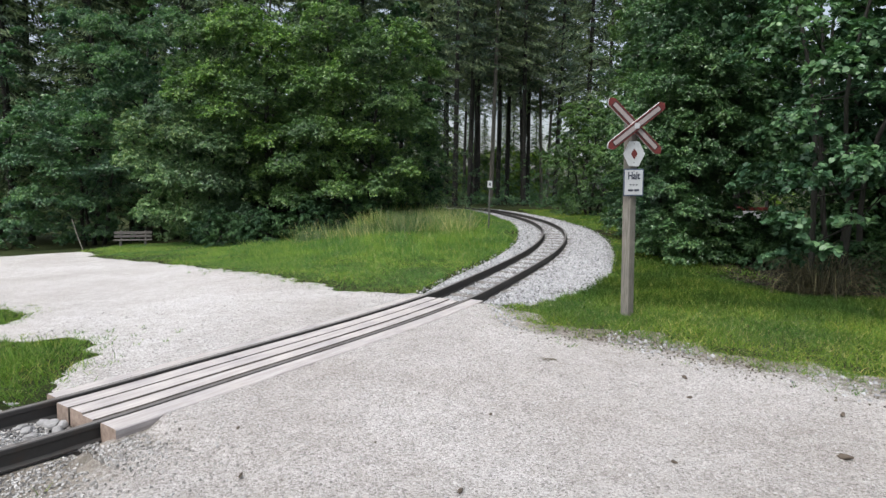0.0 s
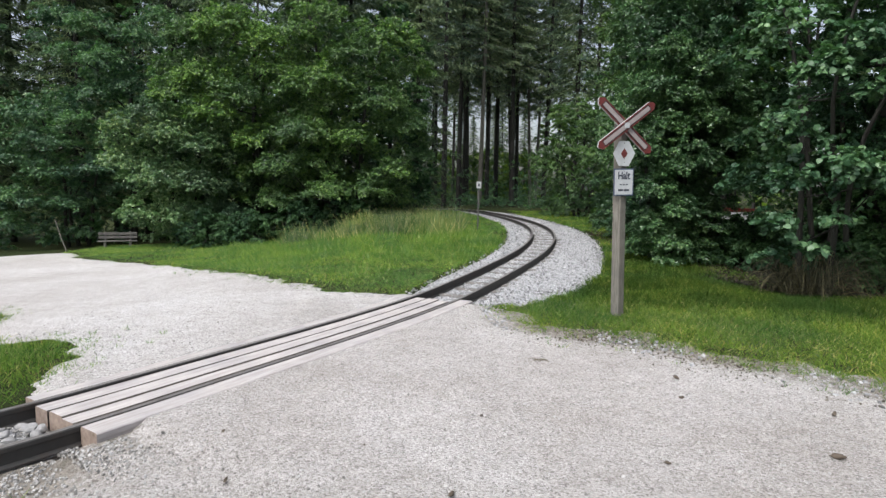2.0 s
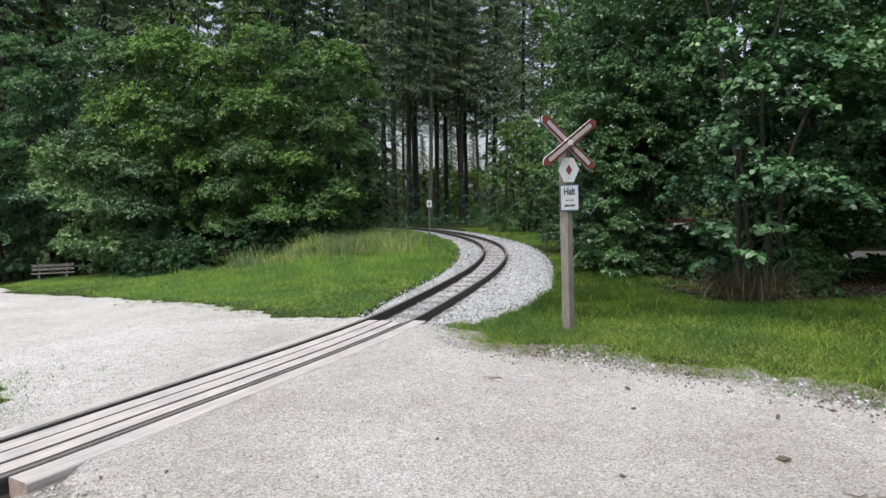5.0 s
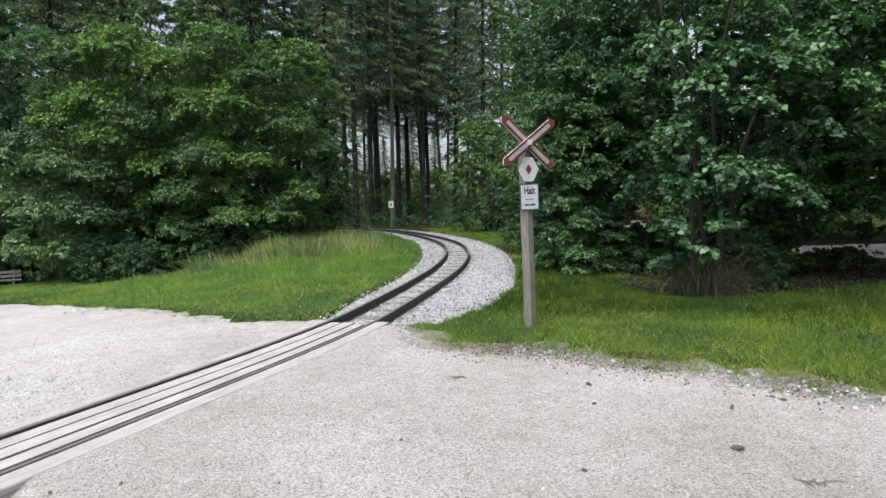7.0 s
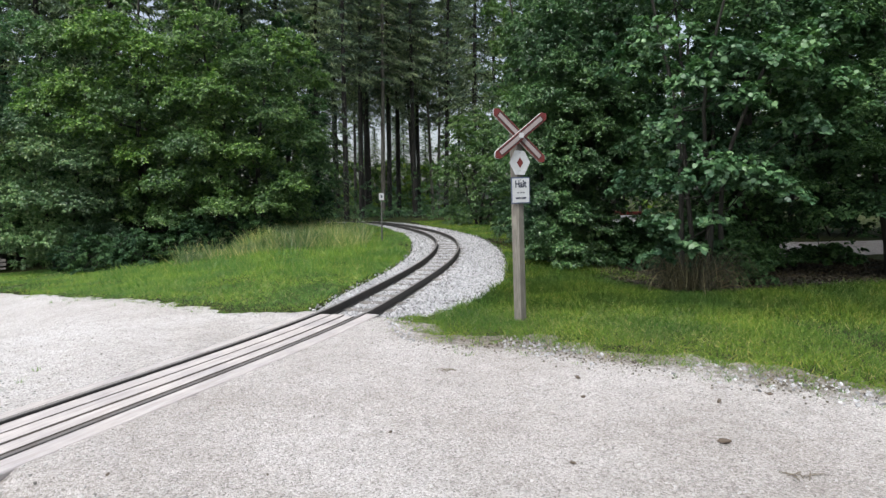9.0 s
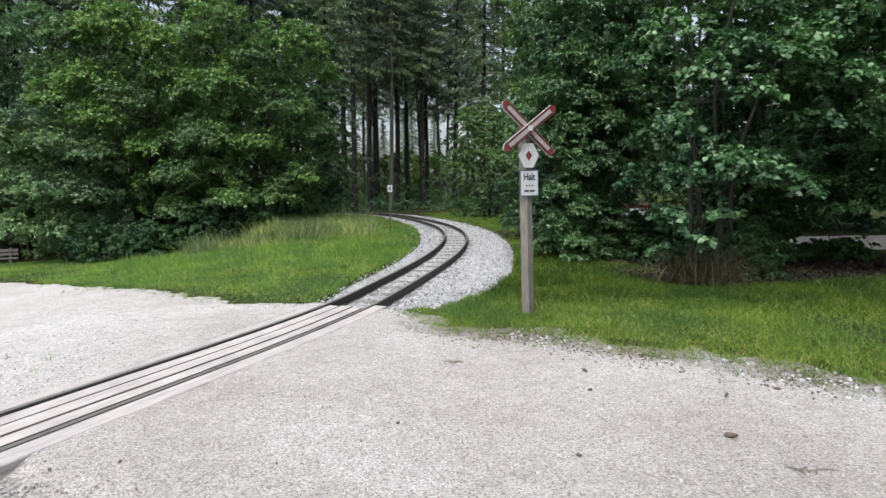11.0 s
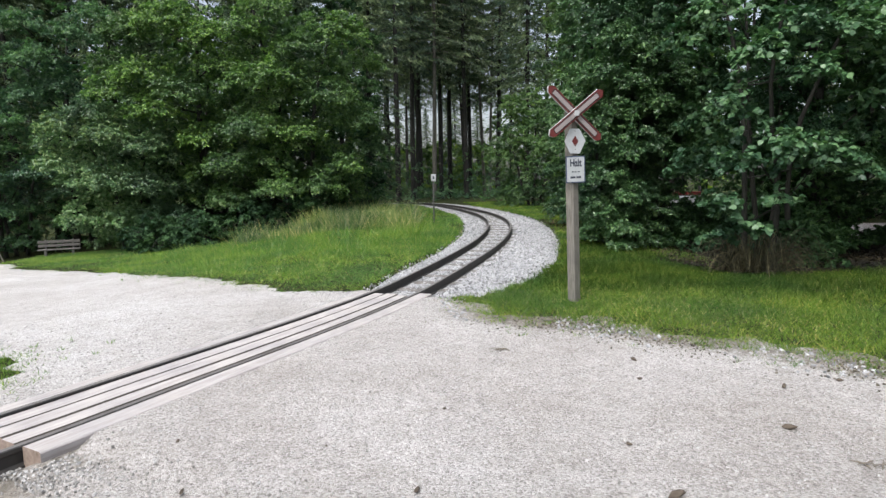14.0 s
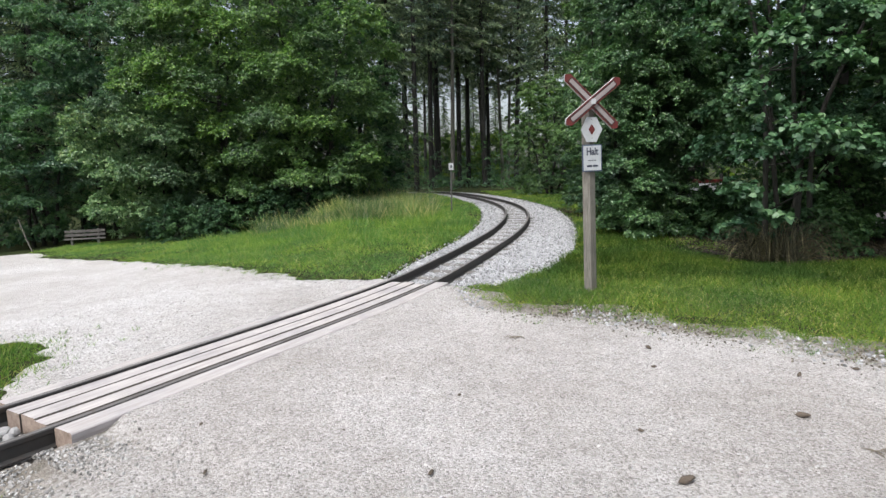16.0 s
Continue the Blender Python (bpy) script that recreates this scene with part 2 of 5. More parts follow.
M_SOIL = soil_material()
M_PATH = gravel_material("pale_limestone_gravel", [(0.0, (0.16, 0.154, 0.146)), (0.14, (0.36, 0.352, 0.342)), (0.5, (0.53, 0.526, 0.526)), (1.0, (0.72, 0.72, 0.725))], 84.0,
                         [(0.35, (0.84, 0.81, 0.78)), (0.62, (1.06, 1.05, 1.04))], soiled=True)
M_BED = gravel_material("grey_ballast_bed", [(0.0, (0.17, 0.172, 0.176)), (0.4, (0.35, 0.354, 0.362)), (1.0, (0.56, 0.566, 0.585))], 34.0,
                        [(0.3, (0.8, 0.8, 0.8)), (0.65, (1.05, 1.05, 1.05))])
M_STONE = stone_material("crushed_grey_stone", [(0.0, (0.16, 0.16, 0.16)), (0.5, (0.35, 0.35, 0.354)), (1.0, (0.56, 0.565, 0.575))])
M_CRUMB = stone_material("dry_soil_crumb", [(0.0, (0.05, 0.042, 0.03)), (0.6, (0.12, 0.105, 0.08)), (1.0, (0.24, 0.22, 0.185))])
M_RUBBLE = stone_material("dusty_broken_concrete", [(0.0, (0.1445, 0.1428, 0.1403)), (1.0, (0.289, 0.2848, 0.2805))])
M_PEBBLE = stone_material("pale_pebble", [(0.0, (0.20, 0.19, 0.175)), (0.5, (0.36, 0.35, 0.335)), (1.0, (0.52, 0.51, 0.50))])
M_RAIL = worn("dark_rail_steel", (0.040, 0.038, 0.036), 0.7, 0.0, (0.046, 0.034, 0.027), 0.52)
M_RAILTOP = worn("rubbed_rail_head", (0.15, 0.14, 0.135), 0.5, 0.1, (0.075, 0.062, 0.055), 0.52)
M_SLEEPER = wood("greyed_sleeper_wood", (0.10, 0.095, 0.09), (0.26, 0.245, 0.23))
M_PLANK = wood("bleached_crossing_timber", (0.306, 0.2805, 0.272), (0.493, 0.4675, 0.459), along=(0.68, 7.65, 7.65), turned=-1.06)
M_PLANKEND = wood("brown_sawn_plank_end", (0.17, 0.1275, 0.102), (0.34, 0.272, 0.2295), along=(5.1, 5.1, 5.1))
M_PLANKSIDE = wood("dark_plank_side", (0.05, 0.045, 0.04), (0.12, 0.105, 0.095), along=(0.8, 9, 9), turned=-1.06)
M_POST = wood("grey_weathered_post_wood", (0.102, 0.0935, 0.08075), (0.255, 0.2422, 0.2125))
M_BENCH = wood("grey_bench_slat_wood", (0.085, 0.08, 0.075), (0.21, 0.2, 0.185), along=(1.2, 14, 14))
M_RED = worn("dull_red_sign_paint", (0.1125, 0.0165, 0.0135), 0.5)
M_WHITE = worn("off_white_sign_paint", (0.425, 0.442, 0.4505), 0.45)
M_PINK = worn("faded_pinkish_white_paint", (0.272, 0.2422, 0.238), 0.5)
M_BLUE = worn("dark_blue_sign_border", (0.05, 0.07, 0.12), 0.45)
M_MAROON = worn("dark_maroon_line", (0.035, 0.013, 0.012), 0.55)
M_INK = worn("dark_sign_lettering", (0.035, 0.04, 0.06), 0.5)
M_METAL = worn("dull_dark_steel", (0.12, 0.12, 0.115), 0.55, 0.5, (0.12, 0.08, 0.05), 0.6)
M_CONCRETE = worn("rough_bench_concrete", (0.16, 0.155, 0.14), 0.9)
M_LEAF_L = foliage("fresh_green_leaf", [(0.0, (0.034, 0.083, 0.028)), (0.6, (0.080, 0.165, 0.052)), (1.0, (0.155, 0.25, 0.082))], 0.22, 0.42, 0.5, ((0.5, 0.58, 0.68), (1.3, 1.22, 1.0)), young=(2.1, 1.95, 1.0))
M_LEAF_G = foliage("greyish_green_leaf", [(0.0, (0.048, 0.105, 0.048)), (0.6, (0.098, 0.190, 0.086)), (1.0, (0.22, 0.31, 0.165))], 0.2, 0.38, 0.6, ((0.6, 0.66, 0.72), (1.5, 1.42, 1.2)), young=(1.6, 1.35, 1.0))
M_LEAF_D = foliage("deep_green_leaf", [(0.0, (0.030, 0.080, 0.045)), (0.6, (0.064, 0.140, 0.074)), (1.0, (0.125, 0.22, 0.112))], young=(1.4, 1.3, 1.1))
# darker copy of the leaf greens; the shade is in the colour
M_LEAF_S = foliage("leaf_darkened_for_shade", [(0.0, (0.020, 0.050, 0.026)), (0.6, (0.042, 0.092, 0.046)), (1.0, (0.075, 0.14, 0.066))], 0.2, 0.55, young=(1.3, 1.2, 1.0), gloss=0.15)
M_LEAF_H = foliage("hedge_green_leaf", [(0.0, (0.026, 0.068, 0.030)), (0.6, (0.058, 0.130, 0.055)), (1.0, (0.135, 0.225, 0.105))], 0.2, 0.34, 0.6, ((0.52, 0.60, 0.66), (1.4, 1.34, 1.1)), young=(1.5, 1.4, 1.0))
M_LEAF_M = foliage("broad_green_leaf", [(0.0, (0.030, 0.078, 0.040)), (0.6, (0.060, 0.132, 0.066)), (1.0, (0.125, 0.22, 0.115))], 0.22, 0.4, 0.7, ((0.55, 0.62, 0.66), (1.35, 1.3, 1.05)), young=(1.35, 1.3, 1.0), gloss=0.35)
M_NEEDLE = foliage("dark_spruce_needle", [(0.0, (0.058, 0.086, 0.064)), (0.6, (0.115, 0.165, 0.115)), (1.0, (0.20, 0.25, 0.18))], 0.2, 0.85, gloss=0.15)
M_FARLEAF = foliage("far_undergrowth_leaf", [(0.0, (0.04, 0.08, 0.02)), (0.6, (0.08, 0.14, 0.035)), (1.0, (0.14, 0.2, 0.05))], 0.4, 0.6, 0.2)
M_GRASS = foliage("lawn_grass_blade", [(0.0, (0.045, 0.108, 0.020)), (0.55, (0.090, 0.180, 0.033)), (0.88, (0.155, 0.24, 0.056)), (1.0, (0.285, 0.28, 0.13))], 0.38, 0.65, 0.8, ((0.84, 0.9, 0.84), (1.65, 1.34, 1.0)), gloss=0.25)
M_MEADOW = foliage("fresh_meadow_grass", [(0.0, (0.058, 0.140, 0.028)), (0.55, (0.112, 0.228, 0.046)), (0.88, (0.19, 0.30, 0.075)), (1.0, (0.33, 0.33, 0.16))], 0.42, 0.5, 0.8, ((0.84, 0.92, 0.95), (1.6, 1.34, 1.0)))
# lawn green darkened for grass that the trees shade
M_LONGGRASS = foliage("long_grass_dark_for_shade", [(0.0, (0.019, 0.048, 0.007)), (0.55, (0.038, 0.082, 0.012)), (0.9, (0.078, 0.126, 0.024)), (1.0, (0.20, 0.20, 0.08))], 0.3, 0.7, 0.8, ((0.7, 0.8, 0.78), (1.5, 1.3, 1.0)), gloss=0.15)
M_HAY = foliage("pale_seeding_grass", [(0.0, (0.06, 0.125, 0.04)), (0.5, (0.12, 0.19, 0.065)), (0.8, (0.26, 0.26, 0.125)), (1.0, (0.46, 0.41, 0.27))], 0.35, 0.6, 0.9)
M_STRAW = foliage("dead_brown_stalk", [(0.0, (0.026, 0.026, 0.014)), (0.5, (0.062, 0.058, 0.032)), (1.0, (0.15, 0.135, 0.08))], 0.15, 0.8, 0.9)
# near-black leaf colour that lays the tree shade on the ground
M_SHADELITTER = foliage("leaf_dark_as_shade", [(0.0, (0.012, 0.010, 0.007)), (0.6, (0.03, 0.025, 0.016)), (1.0, (0.065, 0.052, 0.032))], 0.05, 0.9, 0.9)
M_LITTER = foliage("withered_leaf", [(0.0, (0.031, 0.027, 0.01364)), (0.5, (0.0806, 0.069, 0.0341)), (1.0, (0.1612, 0.141, 0.0744))], 0.15, 0.8, 0.9)
M_TWIG = bark("dry_grey_twig", (0.10, 0.085, 0.065), (0.24, 0.21, 0.17), 30.0)
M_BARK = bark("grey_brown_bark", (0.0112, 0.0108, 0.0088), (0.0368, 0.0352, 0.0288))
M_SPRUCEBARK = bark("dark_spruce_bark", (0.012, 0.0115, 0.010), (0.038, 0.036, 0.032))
M_PALEBARK = bark("pale_spruce_bark", (0.08, 0.075, 0.066), (0.21, 0.195, 0.175))
M_CONE = stone_material("dry_brown_cone", [(0.0, (0.05, 0.04, 0.031)), (1.0, (0.115, 0.092, 0.072))])

# ---- the lie of the land ----
def gz(x, y):
    x, y = np.asarray(x, float), np.asarray(y, float)
    rise = 0.28 * S((y - 8) / 12) * S((x + 6) / 5)
    fall = 0.08 * np.clip(-0.8 * x + 0.25 * y - 4, 0, 22) * S(-x / 5)
    return rise - fall


TRACK = spline([(-7.5, -0.6), (-5.2, 1.05), (-3.6, 2.6), (-2.62, 3.70), (-1.95, 4.80), (-1.27, 5.92), (-0.62, 7.05), (0.06, 8.39), (0.57, 9.62), (1.11, 10.92),
                (1.7, 12.36), (2.26, 13.84), (2.80, 15.6), (3.22, 17.5), (3.6, 20.3), (3.76, 24.1), (3.58, 28), (3.11, 32.2), (2.3, 35.6), (0.3, 38.8), (-4, 41.2)], 0.1)
for _ in range(30):
    TRACK[1:-1] = (TRACK[:-2] + 2 * TRACK[1:-1] + TRACK[2:]) / 4
T_S = np.concatenate(((0,), np.cumsum(np.linalg.norm(np.diff(TRACK, axis=0), axis=1))))
T_TAN = unit(np.gradient(TRACK, axis=0))
T_NOR = np.column_stack((T_TAN[:, 1], -T_TAN[:, 0]))


def along(s, lateral=0.0):
    """A place s metres along the track, and lateral metres to the right of its middle."""
    p = np.column_stack([np.interp(s, T_S, TRACK[:, k]) for k in (0, 1)])
    n = np.column_stack([np.interp(s, T_S, T_NOR[:, k]) for k in (0, 1)])
    return p + n * np.asarray(lateral).reshape(-1, 1)


def from_track(x, y):
    """How far along the track, and how far to its right."""
    x, y = np.ravel(x), np.ravel(y)
    s, lat = np.empty(len(x)), np.empty(len(x))
    for i in range(0, len(x), 20000):
        q = np.column_stack((x[i:i + 20000], y[i:i + 20000]))
        d = (q[:, :1] - TRACK[None, ::4, 0]) ** 2 + (q[:, 1:] - TRACK[None, ::4, 1]) ** 2
        k = d.argmin(1) * 4
        s[i:i + 20000] = T_S[k]
        lat[i:i + 20000] = ((q - TRACK[k]) * T_NOR[k]).sum(1)
        far = np.sqrt(d.min(1))
        lat[i:i + 20000] = np.where(far > np.abs(lat[i:i + 20000]) + 0.1, far * np.sign(lat[i:i + 20000] + 1e-6), lat[i:i + 20000])
    return s, lat


S_NEAR = T_S[np.argmin(((TRACK - (-2.46, 3.95)) ** 2).sum(1))]
S_FAR = T_S[np.argmin(((TRACK - (0.02, 8.32)) ** 2).sum(1))]

PATH_EDGE = spline([(9, 1.2), (6.2, 2.9), (4.25, 4.2), (3.87, 4.55), (3.16, 5.31), (2.39, 5.97), (1.71, 6.45), (0.96, 6.85), (0.72, 7.3), (0.52, 8.1), (0.0, 8.75),
                    (-0.87, 8.72), (-1.45, 8.76), (-2.1, 9.43), (-3.04, 10.5), (-4.4, 12.0), (-6.64, 14.4), (-9.2, 16.6), (-10.8, 18.1), (-12.5, 20.6), (-15, 20.2), (-22, 16),
                    (-22, 11), (-9, 9.2), (-6.4, 8.6), (-5.47, 7.96), (-5.25, 7.1), (-6.2, 6.6), (-4.6, 6.15), (-3.96, 6.3), (-3.48, 6.12), (-3.1, 5.57), (-2.95, 5.1), (-2.8, 4.45),
                    (-2.75, 3.75), (-3.6, 2.7), (-5.2, 1.2), (-7.5, -0.5), (-8, -6), (9, -6), (9, 1.2)], 0.25)


def edge_distance(x, y):
    """Metres inside the gravel's edge; negative outside it."""
    x, y = np.ravel(x), np.ravel(y)
    a, b = PATH_EDGE[:-1], PATH_EDGE[1:]
    ab = b - a
    out = np.empty(len(x))
    for i in range(0, len(x), 4000):
        q = np.column_stack((x[i:i + 4000], y[i:i + 4000]))[:, None]
        u = np.clip(((q - a) * ab).sum(-1) / np.maximum((ab ** 2).sum(-1), 1e-9), 0, 1)
        d = np.sqrt((((a + u[..., None] * ab) - q) ** 2).sum(-1).min(1))
        cross = ((a[:, 1] > q[..., 1]) != (b[:, 1] > q[..., 1])) & (q[..., 0] < ab[:, 0] * (q[..., 1] - a[:, 1]) / np.where(ab[:, 1] == 0, 1e-9, ab[:, 1]) + a[:, 0])
        out[i:i + 4000] = np.where(cross.sum(1) % 2 == 1, d, -d)
    return out


def looked_up(table, x, y):
    """A value from a table with one entry every 0.15 m, mixed from its four neighbours."""
    x, y = np.ravel(x), np.ravel(y)
    u, v = np.clip((x + 24) / 0.15, 0, table.shape[1] - 1.001), np.clip((y + 8) / 0.15, 0, table.shape[0] - 1.001)
    i, j = u.astype(int), v.astype(int)
    a, b = u - i, v - j
    return (table[j, i] * (1 - a) + table[j, i + 1] * a) * (1 - b) + (table[j + 1, i] * (1 - a) + table[j + 1, i + 1] * a) * b


DEPTH_X, DEPTH_Y = np.meshgrid(np.arange(-24, 12, 0.15), np.arange(-8, 25, 0.15))
DEPTHS = edge_distance(DEPTH_X, DEPTH_Y).reshape(DEPTH_X.shape)


def path_depth(x, y):
    """Metres inside the gravel's edge; negative outside it."""
    return looked_up(DEPTHS, x, y)


def wobble(x, y, scale, seed=0):
    """Smooth unevenness between about -1 and 1."""
    r = np.random.RandomState(seed)
    v = 0
    for k in range(7):
        a, f = r.uniform(0, 6.28), scale * r.uniform(0.6, 2.2)
        v = v + np.sin((x * np.cos(a) + y * np.sin(a)) * f + r.uniform(0, 6.28))
    return v / 4


def bed_edges(s):
    """The reach of the ballast to the left and right of the track's middle."""
    d = s - S_FAR
    left = np.interp(d, (-12, -5.3, -5.0, 0, 0.6, 2, 6, 12, 18, 30), (0.95, 0.95, 0.2, 0.2, 0.75, 0.85, 0.95, 1.2, 1.25, 1.3))
    right = np.interp(d, (-12, -5.25, -4.7, -0.2, 0.5, 1.6, 4, 7, 10, 14, 30), (0.55, 0.5, 0.2, 0.2, 1.2, 1.75, 1.85, 1.65, 1.5, 1.35, 1.3))
    return left, right


def open_track(s):
    """1 where the rails lie free, 0 in the crossing."""
    return 1 - S((s - S_NEAR + 0.25) / 0.25) * S((S_FAR + 0.25 - s) / 0.25)


def sunk(x, y):
    """Where the ground lies lower, under the ballast and the crossing's planks."""
    s, lat = from_track(x, y)
    lo, hi = bed_edges(s)
    inside = np.minimum(lat + lo, hi - lat)
    return np.maximum(open_track(s) * S(inside / 0.3), (1 - open_track(s)) * S((0.52 - np.abs(lat)) / 0.12) * 0.7) + 0.5 * S((S_NEAR + 0.10 - s) / 0.35) * S((1.5 - lat) / 0.9) * S((lat - 0.3) / 0.2)


# ---- ground ----
def sheet(name, xs, ys, height, keep, mat, smooth=True):
    gx, gy = np.meshgrid(xs, ys)
    z, ok = height(gx.ravel(), gy.ravel()), keep(gx.ravel(), gy.ravel())
    nx, ny = len(xs), len(ys)
    i = (np.arange(ny - 1)[:, None] * nx + np.arange(nx - 1)[None]).ravel()
    faces = np.column_stack((i, i + 1, i + nx + 1, i + nx))
    faces = faces[ok[faces].any(1)]
    used = np.unique(faces)
    back_to = np.full(nx * ny, -1)
    back_to[used] = np.arange(len(used))
    v = np.column_stack((gx.ravel(), gy.ravel(), z))[used]
    return new(name, mesh_of(name, v, back_to[faces], mat, smooth))


def lines(lo, hi, step, far):
    mid = np.arange(lo, hi + step / 2, step)
    out = np.array([step * 1.35 ** k for k in range(1, 40)]).cumsum()
    out = out[out < far]
    return np.concatenate((lo - out[::-1], mid, hi + out))


def ragged(x, y):
    """How the gravel's edge frays into the grass."""
    return 0.13 * wobble(x, y, 3.2, 15) + 0.09 * wobble(x, y, 9, 5) + 0.05 * wobble(x, y, 24, 8)


def fringe(x, y):
    """How far worn, gravelly soil reaches in under the grass beside the post."""
    s, lat = from_track(x, y)
    return (0.16 + 0.30 * S((lat - 0.7) / 0.8) * (1 + 0.5 * wobble(x, y, 4.0, 31))).reshape(np.shape(x))


def ground_height(x, y):
    d = path_depth(x, y) + ragged(x, y) + fringe(x, y)
    return gz(x, y) + 0.015 * wobble(x, y, 1.6, 3) - 0.05 * S((d + 0.05) / 0.3) - 0.16 * sunk(x, y)


tagged(sheet("ground", lines(-16, 14, 0.2, 900), lines(-4, 40, 0.2, 900), ground_height, lambda x, y: np.ones(len(x), bool), M_SOIL),
       "green turf and dark woodland soil", "ground", kind="structure")


def path_height(x, y):
    d = path_depth(x, y) + ragged(x, y) + fringe(x, y)
    s, lat = from_track(x, y)
    ramped = 0.043 * S((s - S_NEAR + 0.02) / 0.4) * S((S_FAR + 0.3 - s) / 0.4) * S((2.4 - np.abs(lat)) / 1.7)
    return gz(x, y) - 0.05 + 0.055 * S((d + 0.15) / 0.3) + ramped + 0.004 * wobble(x, y, 4, 6) - 0.16 * sunk(x, y)


path_ob = tagged(sheet("gravel_path", np.arange(-22.4, 9.3, 0.1), np.arange(-6.2, 21, 0.1), path_height, lambda x, y: path_depth(x, y) > -0.75, M_PATH),
       "wide pale path of crushed limestone gravel", "path", kind="structure")
co = np.empty(len(path_ob.data.vertices) * 3)
path_ob.data.vertices.foreach_get("co", co)
co = co.reshape(-1, 3)
rim = path_depth(co[:, 0], co[:, 1])
s_at, lat_at = from_track(co[:, 0], co[:, 1])
soil = 0.54 * (1 - S((rim + 0.05) / 0.75)) * (0.92 + 0.25 * wobble(co[:, 0], co[:, 1], 2.5, 21)) * (0.35 + 0.65 * S(lat_at / 1.5))
soil = np.maximum(soil, 0.62 * S((S_NEAR + 0.3 - s_at) / 0.5) * S((1.5 - lat_at) / 1.0) * S(lat_at / 0.3))
# paler gravel left of the track, darker close by on its right
paler = 0.5 + 0.5 * S((0.3 - lat_at) / 2.5) - 0.5 * S((4.6 - co[:, 1] + 0.5 * wobble(co[:, 0], co[:, 1], 1.6, 33)) / 3.0) * S((lat_at + 0.2) / 0.8)
path_ob.data.attributes.new("paler", "FLOAT", "POINT").data.foreach_set("value", paler.astype(np.float32))
path_ob.data.attributes.new("soil", "FLOAT", "POINT").data.foreach_set("value", soil.astype(np.float32))


def yard_height(x, y):
    d = np.minimum(np.minimum(x - 10.4, 40 - x), np.minimum(y - 12.9, 16.4 - y)) + 0.3 * wobble(x, y, 2, 11)
    return gz(x, y) - 0.06 + 0.1 * S(d / 0.4)


tagged(sheet("gravel_yard", np.arange(7.5, 40.5, 0.5), np.arange(12, 18, 0.5), yard_height, lambda x, y: np.ones(len(x), bool), M_PATH),
       "pale gravel yard seen through the trees", "gravel yard", kind="structure")


# ---- railway ----
def bed_mesh():
    s = np.arange(0.2, T_S[-1] - 0.2, 0.12)
    s = s[(s < S_NEAR + 0.3) | (s > S_FAR - 0.3)]
    u = np.linspace(0, 1, 25)
    lo, hi = bed_edges(s)
    ragged = 0.06 * np.sin(s * 7) + 0.05 * np.sin(s * 17 + 1)
    lat = -(lo + ragged)[:, None] + (lo + hi + 2 * ragged)[:, None] * u[None]
    p = np.stack([along(s, lat[:, k]) for k in range(len(u))], 1)
    rim = np.minimum(lat + lo[:, None] + 0.05, hi[:, None] + 0.05 - lat)
    z = gz(p[..., 0], p[..., 1]) - 0.078 + 0.095 * S((np.abs(lat) - 0.42) / 0.34) - 0.10 * (1 - S(rim / 0.35)) + 0.012 * wobble(p[..., 0], p[..., 1], 14, 4)
    v = np.dstack((p, z)).reshape(-1, 3)
    n, k = lat.shape
    i = (np.arange(n - 1)[:, None] * k + np.arange(k - 1)[None])
    i = i[np.diff(s) < 0.3].ravel()
    return mesh_of("ballast_bed", v, np.column_stack((i, i + 1, i + k + 1, i + k)), M_BED, True)


tagged(new("ballast_bed", bed_mesh()), "grey crushed-stone ballast under a narrow railway", "ballast", kind="structure")


def swept(profile, s, lateral, lift):
    """A bar of that cross-section (to the right, up) along the track, with closed ends."""
    prof = np.array(profile, float)
    k, n = len(prof), len(s)
    rows = []
    mid = along(s, lateral)
    z = gz(mid[:, 0], mid[:, 1]) + lift
    for a, b in prof:
        rows.append(np.column_stack((along(s, lateral + a), z + b)))
    v = np.stack(rows, 1).reshape(-1, 3)
    bm = bmesh.new()
    bv = [bm.verts.new(q) for q in v]
    for i in range(n - 1):
        for j in range(k):
            bm.faces.new((bv[i * k + j], bv[(i + 1) * k + j], bv[(i + 1) * k + (j + 1) % k], bv[i * k + (j + 1) % k]))
    bm.faces.new(bv[:k])
    bm.faces.new(bv[-k:][::-1])
    bmesh.ops.recalc_face_normals(bm, faces=bm.faces)
    return bm


RAIL = [(-0.045, -0.13), (0.045, -0.13), (0.045, -0.118), (0.015, -0.105), (0.015, -0.04), (0.027, -0.032), (0.027, -0.006), (0.020, 0), (-0.020, 0), (-0.027, -0.006),
        (-0.027, -0.032), (-0.015, -0.04), (-0.015, -0.105), (-0.045, -0.118)]
track = thing("railway_track", Matrix(), "narrow-gauge track with dark rails, curving into the woods", "railway track")
for side in (-1, 1):
    rail = part("rail", swept(RAIL, np.arange(0.2, T_S[-1] - 0.2, 0.25), side * 0.322, 0.055), M_RAIL, track)
    rail.data.materials.append(M_RAILTOP)
    for f in rail.data.polygons:
        f.use_smooth = False
        if f.normal.z > 0.9 and f.center.z > gz(f.center.x, f.center.y) + 0.05:
            f.material_index = 1


def bevelled_box(name, size, bevel, mat):
    bm = bmesh.new()
    box(bm, size, bevel=bevel)
    me = bpy.data.meshes.new(name)
    bm.to_mesh(me)
    bm.free()
    me.materials.append(mat)
    return me


